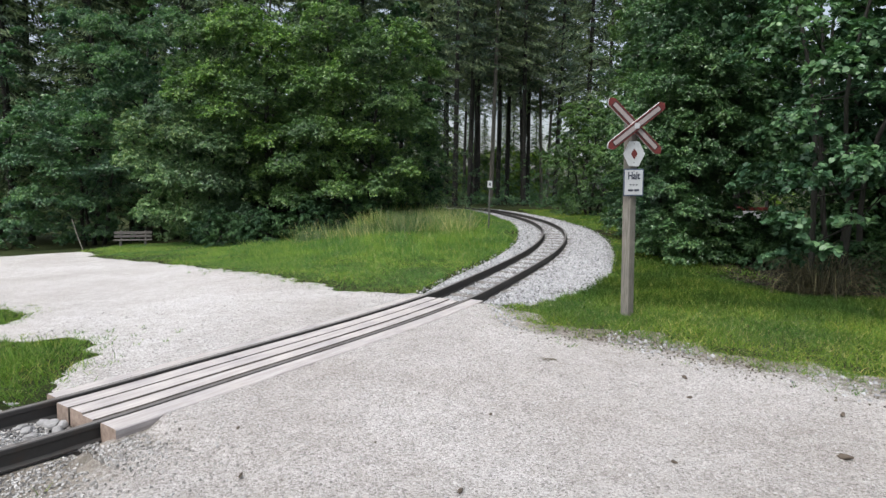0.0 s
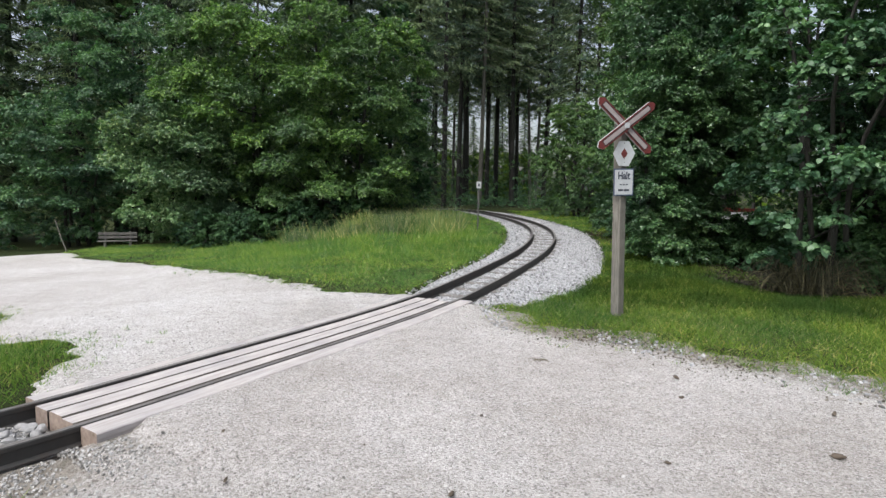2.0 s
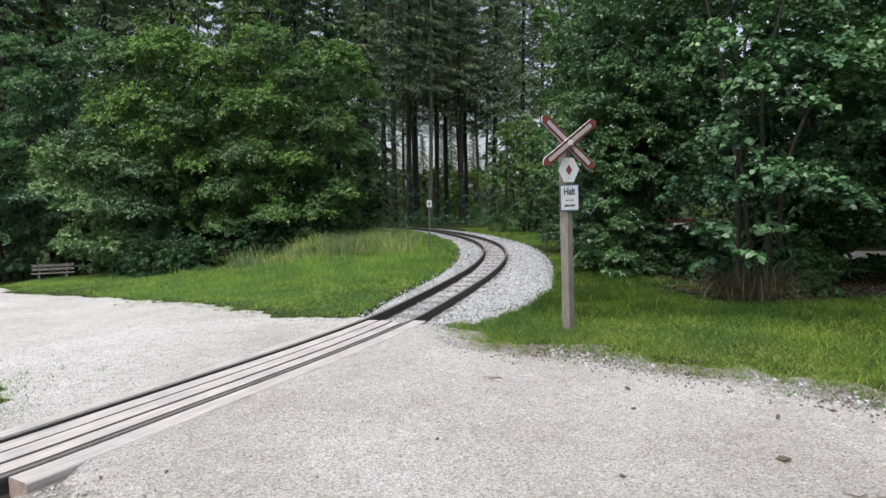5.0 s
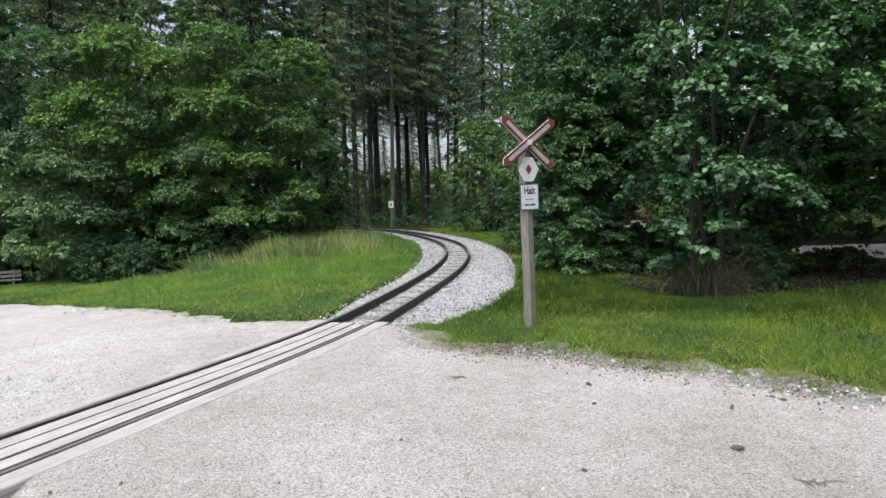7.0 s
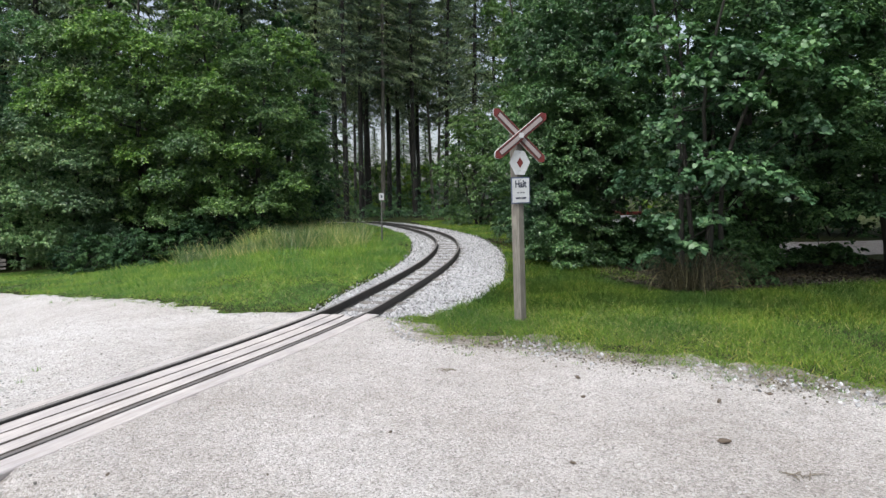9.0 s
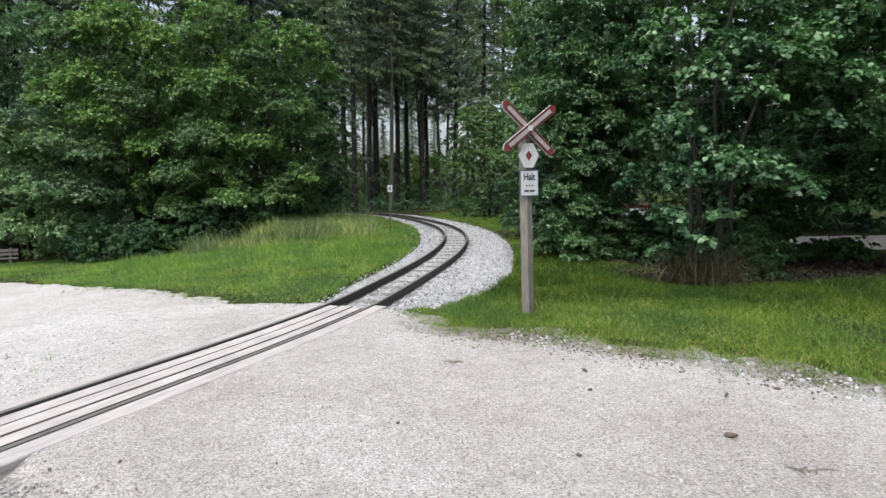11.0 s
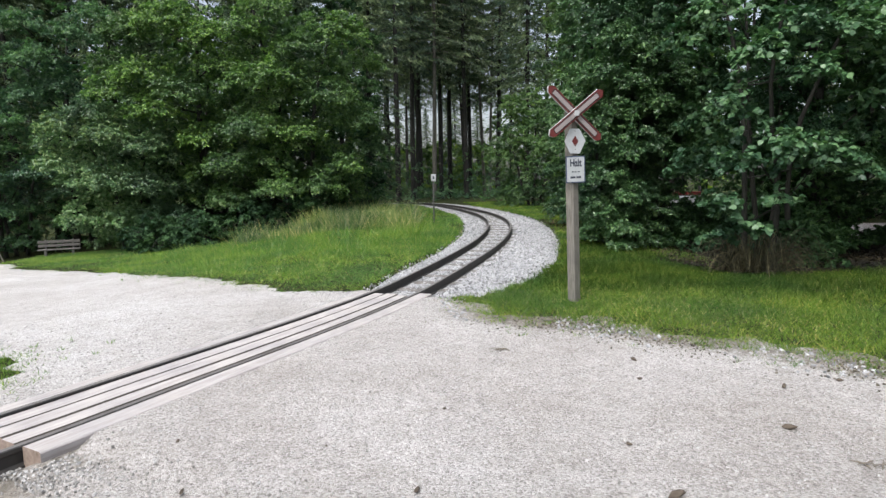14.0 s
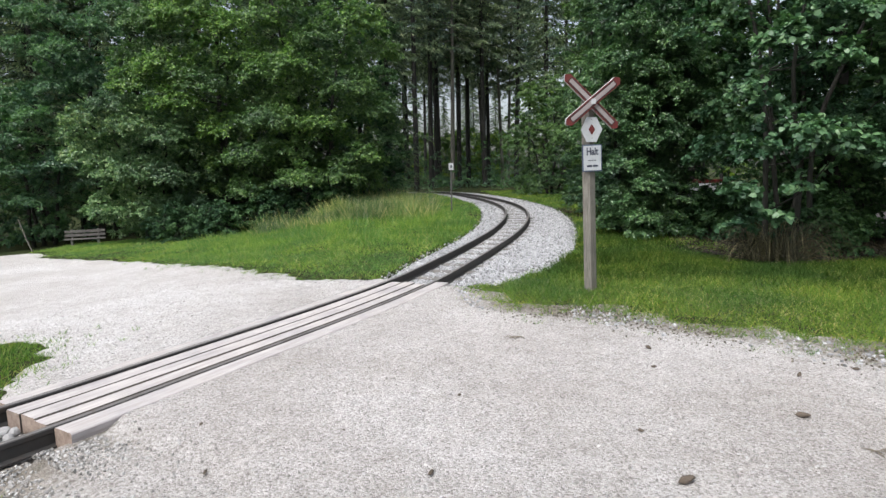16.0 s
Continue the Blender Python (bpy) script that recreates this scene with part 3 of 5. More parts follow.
sleeper_mesh = bevelled_box("sleeper", (0.2, 0.12, 1.15), 0.012, M_SLEEPER)
rng = np.random.RandomState(5)
for s in np.arange(0.4, T_S[-1] - 0.4, 0.62):
    if s < S_FAR + 0.15:
        continue
    (px, py), = along(np.array((s,)))
    (qx, qy), = along(np.array((s,)), np.array((1.0,)))
    m = Matrix.Translation((px, py, float(gz(px, py)) - 0.128 + rng.uniform(-0.004, 0.006))) @ Matrix.Rotation(math.atan2(qy - py, qx - px) + rng.normal(0, 0.02), 4, "Z") @ Matrix.Rotation(radians(90), 4, "Y")
    ob = part("sleeper", sleeper_mesh, None, track)
    ob.matrix_world = m @ Matrix.Rotation(radians(90), 4, "Z")

deck = thing("crossing_deck", Matrix(), "weathered pale timber planks laid flush between the rails", "level crossing")
for lo, hi, start, end, top in ((-0.264, -0.097, 0.0, 0.0, 0.046), (-0.085, 0.088, 0.006, 0.02, 0.048), (0.100, 0.254, -0.006, -0.03, 0.044), (0.356, 0.545, -0.01, 0.12, 0.053), (-0.52, -0.376, 0.05, 0.05, 0.042)):
    w = (hi - lo) / 2
    prof = [(-w, -0.13), (w, -0.13), (w, -0.009), (w - 0.009, 0), (-w + 0.009, 0), (-w, -0.009)]
    plank = part("plank", swept(prof, np.linspace(S_NEAR + start, S_FAR + end, 24), (lo + hi) / 2, top), M_PLANK, deck)
    # all but the outer right plank get a darker wood on their sides
    plank.data.materials.append(M_PLANKSIDE)
    plank.data.materials.append(M_PLANKEND)
    for f in list(plank.data.polygons)[-2:]:
        f.material_index = 2
    for f in list(plank.data.polygons)[:-2]:
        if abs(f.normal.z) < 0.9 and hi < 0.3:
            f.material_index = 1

# ---- crossing sign ----
def sign_text(words, size, mat, parent, m):
    cu = bpy.data.curves.new("lettering", "FONT")
    cu.body, cu.size, cu.align_x, cu.align_y, cu.extrude, cu.offset = words, size, "CENTER", "CENTER", 0.0008, 0.0035
    tmp = bpy.data.objects.new("lettering", cu)
    scene.collection.objects.link(tmp)
    me = bpy.data.meshes.new_from_object(tmp.evaluated_get(bpy.context.evaluated_depsgraph_get()))
    bpy.data.objects.remove(tmp)
    me.materials.clear()
    me.materials.append(mat)
    ob = part("lettering", me, None, parent, "dark lettering")
    ob.matrix_local = m
    return ob


def arm_outline(length, width, tip):
    a, w = length / 2, width / 2
    return [(-a, -w + tip), (-a + tip, -w), (a - tip, -w), (a, -w + tip), (a, w - tip), (a - tip, w), (-a + tip, w), (-a, w - tip)]


SIGN_X, SIGN_Y = 2.37, 7.62
sign = thing("crossing_sign", pose(SIGN_X, SIGN_Y, float(gz(SIGN_X, SIGN_Y)), 0, -1.8, 10), "weathered timber post with a red and white crossbuck and plates", "railway sign")
bm = bmesh.new()
box(bm, (0.115, 0.115, 2.62), pose(0, 0, 2.62 / 2 - 0.2), 0.008)
post = part("post", bm, M_POST, sign, "grey weathered square timber post")
post.rotation_euler = (0, 0, radians(27))
for i, (turn, y, length) in enumerate(((-43.5, -0.098, 0.95), (36.5, -0.138, 0.90))):
    bm = bmesh.new()
    prism(bm, arm_outline(length, 0.112, 0.045), 0.036, bevel=0.002)
    arm = part("cross_arm", bm, M_RED, sign, "red-bordered crossbuck board")
    arm.matrix_local = pose(0.0, y, 2.385, 0, -turn, 0)
    arm.data.materials.append(M_WHITE)
    for f in arm.data.polygons:
        if abs(f.normal.y) < 0.5:
            f.material_index = 1
    bm = bmesh.new()
    prism(bm, arm_outline(length - 0.15, 0.080, 0.010), 0.002, pose(0, -0.0188, 0))
    part("dark_border", bm, M_MAROON, arm, "dark maroon line round the stripe")
    bm = bmesh.new()
    prism(bm, arm_outline(length - 0.175, 0.052, 0.006), 0.004, pose(0, -0.0205, 0))
    part("stripe", bm, M_PINK, arm, "faded pale stripe")
bm = bmesh.new()
box(bm, (0.062, 0.006, 0.062), pose(0.0, -0.1625, 2.385, 0, 4, 0), 0.002)
part("centre_plate", bm, M_WHITE, sign, "pale square plate where the boards cross")
bm = bmesh.new()
prism(bm, [(-0.145, 0), (-0.07, -0.15), (0.062, -0.155), (0.145, 0.0), (0.066, 0.15), (-0.066, 0.155)], 0.006, bevel=0.0015)
plate = part("hexagon_plate", bm, M_WHITE, sign, "white six-sided plate")
plate.matrix_local = pose(0.005, -0.09, 2.05)
bm = bmesh.new()
prism(bm, [(-0.045, 0), (0, -0.066), (0.045, 0), (0, 0.066)], 0.003, pose(0, -0.005, 0))
part("red_diamond", bm, M_RED, plate, "dark red diamond")
bm = bmesh.new()
box(bm, (0.265, 0.006, 0.335), bevel=0.002)
notice = part("notice_plate", bm, M_BLUE, sign, "white notice with a dark blue border")
notice.matrix_local = pose(0.005, -0.09, 1.70)
bm = bmesh.new()
box(bm, (0.237, 0.003, 0.305), pose(0, -0.0045, 0))
part("notice_face", bm, M_WHITE, notice, "white face")
sign_text("Halt", 0.115, M_INK, notice, pose(0, -0.0075, 0.078, 90, 0, 0) @ Matrix.Diagonal((0.82, 1.1, 1, 1)))
for z, w, h in ((-0.03, 0.12, 0.013), (-0.098, 0.165, 0.024)):
    n = 3 if w < 0.15 else 2
    for k in range(n):
        bm = bmesh.new()
        box(bm, (w / n - 0.014, 0.002, h), pose((k - (n - 1) / 2) * w / n, -0.0068, z))
        part("line_of_text", bm, M_INK, notice)
for z in (2.175, 1.945, 1.835, 1.535):
    bm = bmesh.new()
    bmesh.ops.create_cone(bm, segments=8, radius1=0.008, radius2=0.006, depth=0.03, cap_ends=True, matrix=pose(0.005, -0.082, z, 90))
    part("bolt", bm, M_METAL, sign)

# ---- small trackside marker ----
MX, MY = 1.40, 18.9
marker = thing("trackside_marker", pose(MX, MY, float(gz(MX, MY))), "small white plate on a thin dark pole beside the track", "railway marker")
bm = bmesh.new()
bmesh.ops.create_cone(bm, segments=10, radius1=0.024, radius2=0.022, depth=1.75, cap_ends=True, matrix=pose(0, 0, 0.65))
part("pole", bm, M_METAL, marker)
bm = bmesh.new()
box(bm, (0.15, 0.008, 0.21), pose(0, -0.03, 1.44), 0.003)
plate = part("plate", bm, M_WHITE, marker, "small white plate")
bm = bmesh.new()
box(bm, (0.05, 0.003, 0.085), pose(0, -0.036, 1.44))
part("dark_mark", bm, M_INK, plate)

# ---- board beyond the hedge ----
WX, WY = 10.75, 22.0
board = thing("barrier_board", pose(WX, WY, float(gz(WX, WY)), 0, 0, -14), "low pale board with a red top rail behind the hedge", "barrier")
for x in (-0.92, 0.92):
    bm = bmesh.new()
    box(bm, (0.08, 0.08, 1.12), pose(x, 0.05, 0.46), 0.008)
    part("post", bm, M_METAL, board)
for z in (0.24, 0.53):
    bm = bmesh.new()
    box(bm, (1.9, 0.03, 0.26), pose(0, 0, z), 0.006)
    part("panel", bm, M_WHITE, board, "off-white panel")
bm = bmesh.new()
box(bm, (1.9, 0.035, 0.12), pose(0, 0, 0.75), 0.006)
part("top_rail", bm, M_RED, board, "dull red top rail")

# ---- bench ----
BX, BY = -12.15, 23.3
bench = thing("bench", pose(BX, BY, float(gz(BX, BY)) - 0.13, 0, 0, 24), "old grey slatted wooden bench on plain supports", "bench")
for x in (-0.5, 0.5):
    bm = bmesh.new()
    box(bm, (0.09, 0.40, 0.40), pose(x, 0, 0.20), 0.01)
    box(bm, (0.07, 0.05, 0.52), pose(x, 0.22, 0.58, -10), 0.008)
    part("support", bm, M_CONCRETE, bench)
for y in (-0.17, -0.03, 0.11):
    bm = bmesh.new()
    box(bm, (1.55, 0.12, 0.04), pose(0, y, 0.425), 0.008)
    part("seat_slat", bm, M_BENCH, bench)
for z in (0.58, 0.74):
    bm = bmesh.new()
    box(bm, (1.55, 0.035, 0.12), pose(0, 0.17 + (z - 0.58) * 0.18, z, -10), 0.008)
    part("back_slat", bm, M_BENCH, bench)
bench.scale = (0.86, 0.86, 0.86)
stake = thing("leaning_stake", pose(-13.3, 22.0, float(gz(-13.3, 22.0)) - 0.1), "thin grey wooden stake leaning beside the bench", "stake")
v, f = tubes([[(0, 0, 0), (-0.2, 0, 0.55), (-0.42, 0.03, 1.25)]], [(0.022, 0.02, 0.014)])
part("pole", mesh_of("pole", v, f, M_POST), None, stake)


# ---- trees ----
def leaf_quads(P, N, D, size, aspect):
    """Folded leaves at the places P, with faces N, pointing along D."""
    D = unit(D - N * (D * N).sum(1, keepdims=True))
    W = np.cross(N, D)
    size = size[:, None]
    w = size * aspect / 2
    base, tip = P - D * size * 0.5, P + D * size * 0.5 - N * size * 0.12
    left, right = P + W * w + N * w * 0.3 - D * size * 0.08, P - W * w + N * w * 0.3 - D * size * 0.08
    v = np.stack((base, right, tip, left), 1).reshape(-1, 3)
    return v, np.arange(len(P) * 4).reshape(-1, 4)


def broad_leaves(P, N, D, size):
    """Lobed leaves: a round outline of seven points."""
    D = unit(D - N * (D * N).sum(1, keepdims=True))
    W = np.cross(N, D)
    size = size[:, None]
    shape = ((-0.5, 0.0), (-0.3, 0.36), (0.05, 0.5), (0.28, 0.3), (0.55, 0.0), (0.28, -0.3), (0.05, -0.5), (-0.3, -0.36))
    v = np.stack([P + D * size * a + W * size * b * 0.85 + N * size * (0.22 * abs(b) - 0.2 * max(a, 0)) for a, b in shape], 1)
    return v.reshape(-1, 3), np.arange(len(P) * 8).reshape(-1, 8)


def spray_leaves(r, C, O, length, count, leaf, spread=0.5, droop=0.3, flat=0.7):
    """Leafy twigs that start at C and grow along O, each with so many leaves on both its sides."""
    n = len(C)
    A = unit(O * (1, 1, 0.55) + r.normal(0, 0.25, (n, 3)))
    B = unit(np.cross(A, UP) + 1e-4)
    U = np.cross(B, A)
    L = length * r.uniform(0.6, 1.3, (n, 1))
    u = r.uniform(0, 1, (n, count)) ** 0.8
    v = r.normal(0, 0.42, (n, count)) * (1.05 - 0.7 * u) * spread
    w = r.normal(0, 0.09, (n, count))
    P = C[:, None] + A[:, None] * (u * L)[..., None] + B[:, None] * (v * L)[..., None] + U[:, None] * (w * L)[..., None] - UP * (droop * (u ** 2 + v ** 2) * L)[..., None]
    N = unit(U[:, None] * 0.7 + UP * 0.25 + O[:, None] * 0.75 + r.normal(0, flat, (n, count, 3)))
    D = A[:, None] * 0.7 + B[:, None] * np.sign(v)[..., None] * 0.7 - UP * 0.25 + r.normal(0, 0.3, (n, count, 3))
    size = leaf * r.uniform(0.65, 1.25, (n, count))
    return P.reshape(-1, 3), N.reshape(-1, 3), D.reshape(-1, 3), size.ravel(), u.ravel()


def crown_lobes(r, h, rad, low, n):
    """Clump centres and radii, set round the outside of a crown from low to h."""
    z = low + (h - low) * ((np.arange(n) + r.uniform(0, 1, n)) / n) ** 1.25
    t = (z - low) / (h - low)
    reach = rad * np.sqrt(np.clip(1 - np.abs(1.5 * t - 0.5) ** 2.2, 0.1, 1)) * np.where(t < 0.33, 0.82 + 0.18 * t / 0.33, 1)
    a = np.arange(n) * 2.39996 + r.uniform(-0.5, 0.5, n)
    d = reach * r.uniform(0.5, 1.1, n) * 0.8
    c = np.column_stack((d * np.cos(a), d * np.sin(a), z))
    return c, r.uniform(0.42, 0.95, n) * np.clip(rad / 3.3, 0.6, 1.2)


def deciduous(name, x, y, h, rad, low, seed, mat, label, leaf=0.088, leaves=60000, lobes=38, stems=1, stem_r=0.13, bark_mat=None, big=False, fine=8.5, per=30, limbs=(), layer=0.42, share_of_limbs=0.6, core=0.14):
    """A tree or bush: trunk with limbs, and a crown of leafy twigs in layered clumps; coarser leaves above the height fine.

    limbs: well-grown boughs on the sunny side, as (x, z, size); their depth follows from the crown's round plan."""
    r = np.random.RandomState(seed)
    foot, twig = float(gz(x, y)) - 0.05, float(np.clip(rad * 0.13, 0.26, 0.42))
    tree = thing(name, pose(x, y, foot, 0, 0, 0), label, "tree" if h > 4 else "bush")
    lobes = int(lobes * 1.45)
    c, cr = crown_lobes(r, h, rad, low, lobes)
    cr = cr * r.uniform(0.75, 1.3, lobes)
    upper = c[:, 2] > fine
    share = cr ** 2 * np.where(upper, 0.2, 1) * np.where(c[:, 1] > 0.25 * rad, 0.4, 1)
    share *= ((1 - share_of_limbs) if len(limbs) else 1) / share.sum()
    strong = np.zeros(lobes)
    if len(limbs):
        g = np.array(limbs, float)
        g[:, 2] = np.maximum(g[:, 2] - 0.35 * twig, 0.5 * g[:, 2])
        gx = g[:, 0] - x
        gy = -rad * 0.86 * np.sqrt(np.clip(1 - (gx / rad / 1.06) ** 2, 0.05, 1)) + r.uniform(-0.1, 0.35, len(g)) * rad * 0.3
        c, cr = np.vstack((c, np.column_stack((gx, gy, g[:, 1] - foot)))), np.concatenate((cr, g[:, 2]))
        share = np.concatenate((share, share_of_limbs * g[:, 2] ** 2 / (g[:, 2] ** 2).sum()))
        upper, strong = np.concatenate((upper, np.zeros(len(g), bool))), np.concatenate((strong, np.ones(len(g))))
    C, O, K, Y = [], [], [], []
    for k in range(len(c)):
        m = max(4, int(leaves * (1 - core) / per * share[k]))
        outward = np.array((c[k, 0], c[k, 1], 0.0))
        d = unit(r.normal(0, 0.8, (m, 3)) + outward / rad * 0.8 + UP * 0.35)
        d[:, 2] = np.where(d[:, 2] < -0.1, -0.5 * d[:, 2], d[:, 2])
        C.append(c[k] + d * cr[k] * r.uniform(0.3, 1.0, (m, 1)) ** 0.7 * (1, 1, layer) - UP * 0.22 * cr[k] * (d[:, :2] ** 2).sum(1, keepdims=True))
        O.append(d)
        K.append(np.full(m, 2.0 if upper[k] else 1.0))
        Y.append(np.full(m, (0.25 + 0.75 * strong[k]) * S((c[k, 2] - 0.6) / 3.5) * r.uniform(0.1, 1.0) ** 1.5))
    m = int(leaves * core / per)
    a, z = r.uniform(0, 6.28, m), r.uniform(low + 0.2, min(h, fine) * 0.95, m)
    d = rad * 0.62 * np.sqrt(r.uniform(0, 1, m))
    C.append(np.column_stack((d * np.cos(a), d * np.sin(a), z)))
    O.append(unit(r.normal(0, 1, (m, 3))))
    K.append(np.full(m, 0.9 if big else 2.0))
    Y.append(np.zeros(m))
    C, O, K, Y = np.vstack(C), np.vstack(O), np.concatenate(K), np.concatenate(Y)
    P, N, D, size, tip = spray_leaves(r, C, O, twig, per, leaf, 0.62)
    size = size * np.repeat(K, per)
    young = np.repeat(Y, per) * S((tip - 0.35) / 0.5) * r.uniform(0.4, 1.0, len(tip))
    ok = P[:, 2] > 0.05
    v, f = (broad_leaves(P[ok], N[ok], D[ok], size[ok]) if big else leaf_quads(P[ok], N[ok], D[ok], size[ok], 0.68))
    me = mesh_of("crown", v, f, mat)
    me.attributes.new("young", "FLOAT", "POINT").data.foreach_set("value", np.repeat(young[ok], len(v) // ok.sum()).astype(np.float32))
    part("crown", me, None, tree)
    lobes = len(c)
    paths, radii = [], []
    for k in range(stems):
        a = 6.28 * k / stems + r.uniform(0, 1)
        off = np.array((np.cos(a), np.sin(a), 0)) * (0.0 if stems == 1 else 0.28)
        lean = np.array((np.cos(a), np.sin(a), 0)) * (0.25 if stems == 1 else rad * 0.42)
        t = np.linspace(0, 1, 9)[:, None]
        top = h * (0.85 if stems == 1 else r.uniform(0.55, 0.8))
        paths.append(off + lean * t ** 1.4 + UP * (t * top - 0.1) + np.column_stack((np.sin(t * 7 + k * 2), np.cos(t * 6 + k), 0 * t)) * (0.06 if stems == 1 else 0.12))
        radii.append(stem_r * (1.15 - t[:, 0]) + 0.015)
    lp, lr = list(paths), list(radii)
    for k in range(0, lobes, 5):
        base = paths[(k // 2) % stems]
        zs = np.clip(c[k, 2] - 0.5 * np.hypot(c[k, 0], c[k, 1]), 0.15, None)
        i = int(np.argmin(np.abs(base[:, 2] - zs)))
        t = np.linspace(0, 1, 6)[:, None]
        lp.append(base[i] * (1 - t) + c[k] * t - UP * np.sin(t * 3.14) * 0.06 * rad + r.normal(0, 0.04, (6, 3)) * t)
        lr.append(stem_r * 0.25 * (1.1 - t[:, 0]) + 0.006)
        for j in range(2):
            e = unit(r.normal(0, 1, 3)) * cr[k] * 0.9
            lp.append(c[k] + np.linspace(0, 1, 4)[:, None] * e)
            lr.append(np.linspace(0.012, 0.004, 4))
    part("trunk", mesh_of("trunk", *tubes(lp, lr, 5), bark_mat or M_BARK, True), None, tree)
    return tree


def spruce_meshes(seed, h, low, rad, rows, quads, droop):
    """A trunk, and a crown of drooping boughs with hanging needle tufts, as two meshes."""
    r = np.random.RandomState(seed)
    t = np.linspace(0, 1, 8)
    stem = np.column_stack((0.1 * np.sin(t * 3 + seed), 0.1 * np.cos(t * 2), t * h - 0.2))
    lp, lr = [stem], [0.18 * (1.03 - t) ** 0.8 + 0.02]
    P, N, D, size = [], [], [], []
    for k in range(rows):
        q = (k + r.uniform(0, 1)) / rows
        z = low + (h - low) * q ** 0.9
        L = (rad * (1 - q) ** 0.75 + 0.25) * r.uniform(0.7, 1.15)
        a = k * 2.39996 + r.uniform(-0.4, 0.4)
        o = np.array((math.cos(a), math.sin(a), 0))
        side = np.array((-o[1], o[0], 0))
        u = r.uniform(0.12, 1, quads)
        v = r.normal(0, 0.17, quads) * (1.1 - u * 0.7)
        hang = r.uniform(0, 0.16, quads) * L * 0.5
        p = UP * z + o * (u * L)[:, None] + side * (v * L)[:, None] - UP * (droop * L * u ** 1.5 - 0.12 * L * u ** 3 + hang)[:, None]
        P.append(p)
        N.append(unit(UP * 0.7 + o * 0.35 + r.normal(0, 0.5, (quads, 3))))
        D.append(o * 0.6 + side * np.sign(v)[:, None] * 0.6 - UP * 0.5 + r.normal(0, 0.25, (quads, 3)))
        size.append(np.full(quads, 0.4) * r.uniform(0.6, 1.3, quads))
        e = np.linspace(0, 1, 4)[:, None]
        lp.append(UP * z + o * e * L - UP * droop * L * e ** 1.5)
        lr.append(np.linspace(0.028, 0.006, 4))
    for k in range(44):
        z = r.uniform(1.2, low + 1.0)
        a = r.uniform(0, 6.28)
        o = np.array((math.cos(a), math.sin(a), 0))
        e = np.linspace(0, 1, 4)[:, None]
        lp.append(UP * z + o * e * r.uniform(0.5, 1.4) - UP * e ** 2 * 0.3)
        lr.append(np.linspace(0.016, 0.004, 4))
    cv, cf = leaf_quads(np.vstack(P), np.vstack(N), np.vstack(D), np.concatenate(size), 0.17)
    return tubes(lp, lr, 4), (cv, cf)


def spruce(name, seed, h, low, rad, rows, quads, droop, bark_mat, label):
    trunk, crown = spruce_meshes(seed, h, low, rad, rows, quads, droop)
    tree = thing(name, pose(0, 0, -200), label, "tree")
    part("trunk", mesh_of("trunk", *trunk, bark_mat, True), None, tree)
    part("crown", mesh_of("crown", *crown, M_NEEDLE), None, tree)
    return tree


def plant(tree, spots, seed):
    """Stands the first tree at the first spot and copies of it at the others."""
    r = np.random.RandomState(seed)
    for i, (x, y, k) in enumerate(spots):
        m = pose(x, y, float(gz(x, y)), r.normal(0, 1.0), r.normal(0, 1.0), r.uniform(0, 360))
        if i == 0:
            tree.matrix_world = m @ Matrix.Diagonal((k, k, k, 1))
            first = tree
        else:
            ob = copy_thing(first, m)
            ob.scale = (k, k, k)


# woods to the left of the track
ROUND_TREE = [(-3.63, 5.23, 1.21), (-4.67, 4.93, 0.78), (-1.91, 4.52, 0.97), (-1.24, 3.78, 1.07), (-0.84, 2.85, 0.78), (-4.39, 3.54, 1.17), (-6.12, 3.22, 0.97), (-5.26, 2.29, 0.87), (-2.86, 3.28, 0.78),
              (-1.6, 2.17, 0.87), (-3.62, 1.46, 0.87), (-5.37, 1.14, 0.78), (-2.37, 1.58, 0.74), (-1.75, 6.64, 1.17), (-2.87, 6.07, 0.78), (-0.98, 5.74, 0.78), (-3.82, 7.33, 0.87), (-6.52, 2.07, 0.68)]
TALL_TREE = [(-8.58, 6.76, 1.0), (-7.22, 7.07, 1.2), (-6.16, 6.62, 0.9), (-8.03, 5.35, 1.0), (-6.87, 4.71, 1.0), (-9.02, 4.86, 1.0), (-9.38, 5.8, 0.7), (-5.09, 7.01, 0.9), (-7.66, 4.11, 0.9), (-5.68, 5.59, 0.8)]
BENCH_BUSH = [(-10.62, 3.67, 0.96), (-9.45, 3.4, 0.96), (-8.27, 3.04, 0.96), (-10.86, 2.4, 0.9), (-9.69, 1.83, 0.96), (-8.5, 1.66, 0.96), (-7.31, 1.68, 0.7), (-10.32, 0.63, 0.76), (-9.13, 0.56, 0.8), (-7.69, 2.66, 0.9),
              (-11.43, 3.17, 0.7), (-7.83, 0.58, 0.7), (-9.82, 4.17, 0.7)]
DARK_BUSH = [(-15.23, 4.14, 0.96), (-14.55, 3.12, 1.06), (-15.85, 2.37, 0.96), (-14.29, 1.98, 0.96), (-15.39, 1.02, 1.06), (-13.92, 0.83, 0.81), (-13.01, 2.21, 0.85), (-13.36, 3.86, 0.74), (-16.1, 3.61, 0.85), (-16.08, 0.05, 0.85)]
BACK_TREE = [(-14.74, 8.09, 0.95), (-13.44, 7.7, 1.02), (-12.83, 6.43, 1.02), (-11.92, 7.3, 0.95), (-14.37, 6.61, 0.79), (-12.31, 5.47, 0.86), (-15.44, 7.23, 0.68), (-11.23, 8.16, 0.91), (-13.32, 5.12, 0.86)]
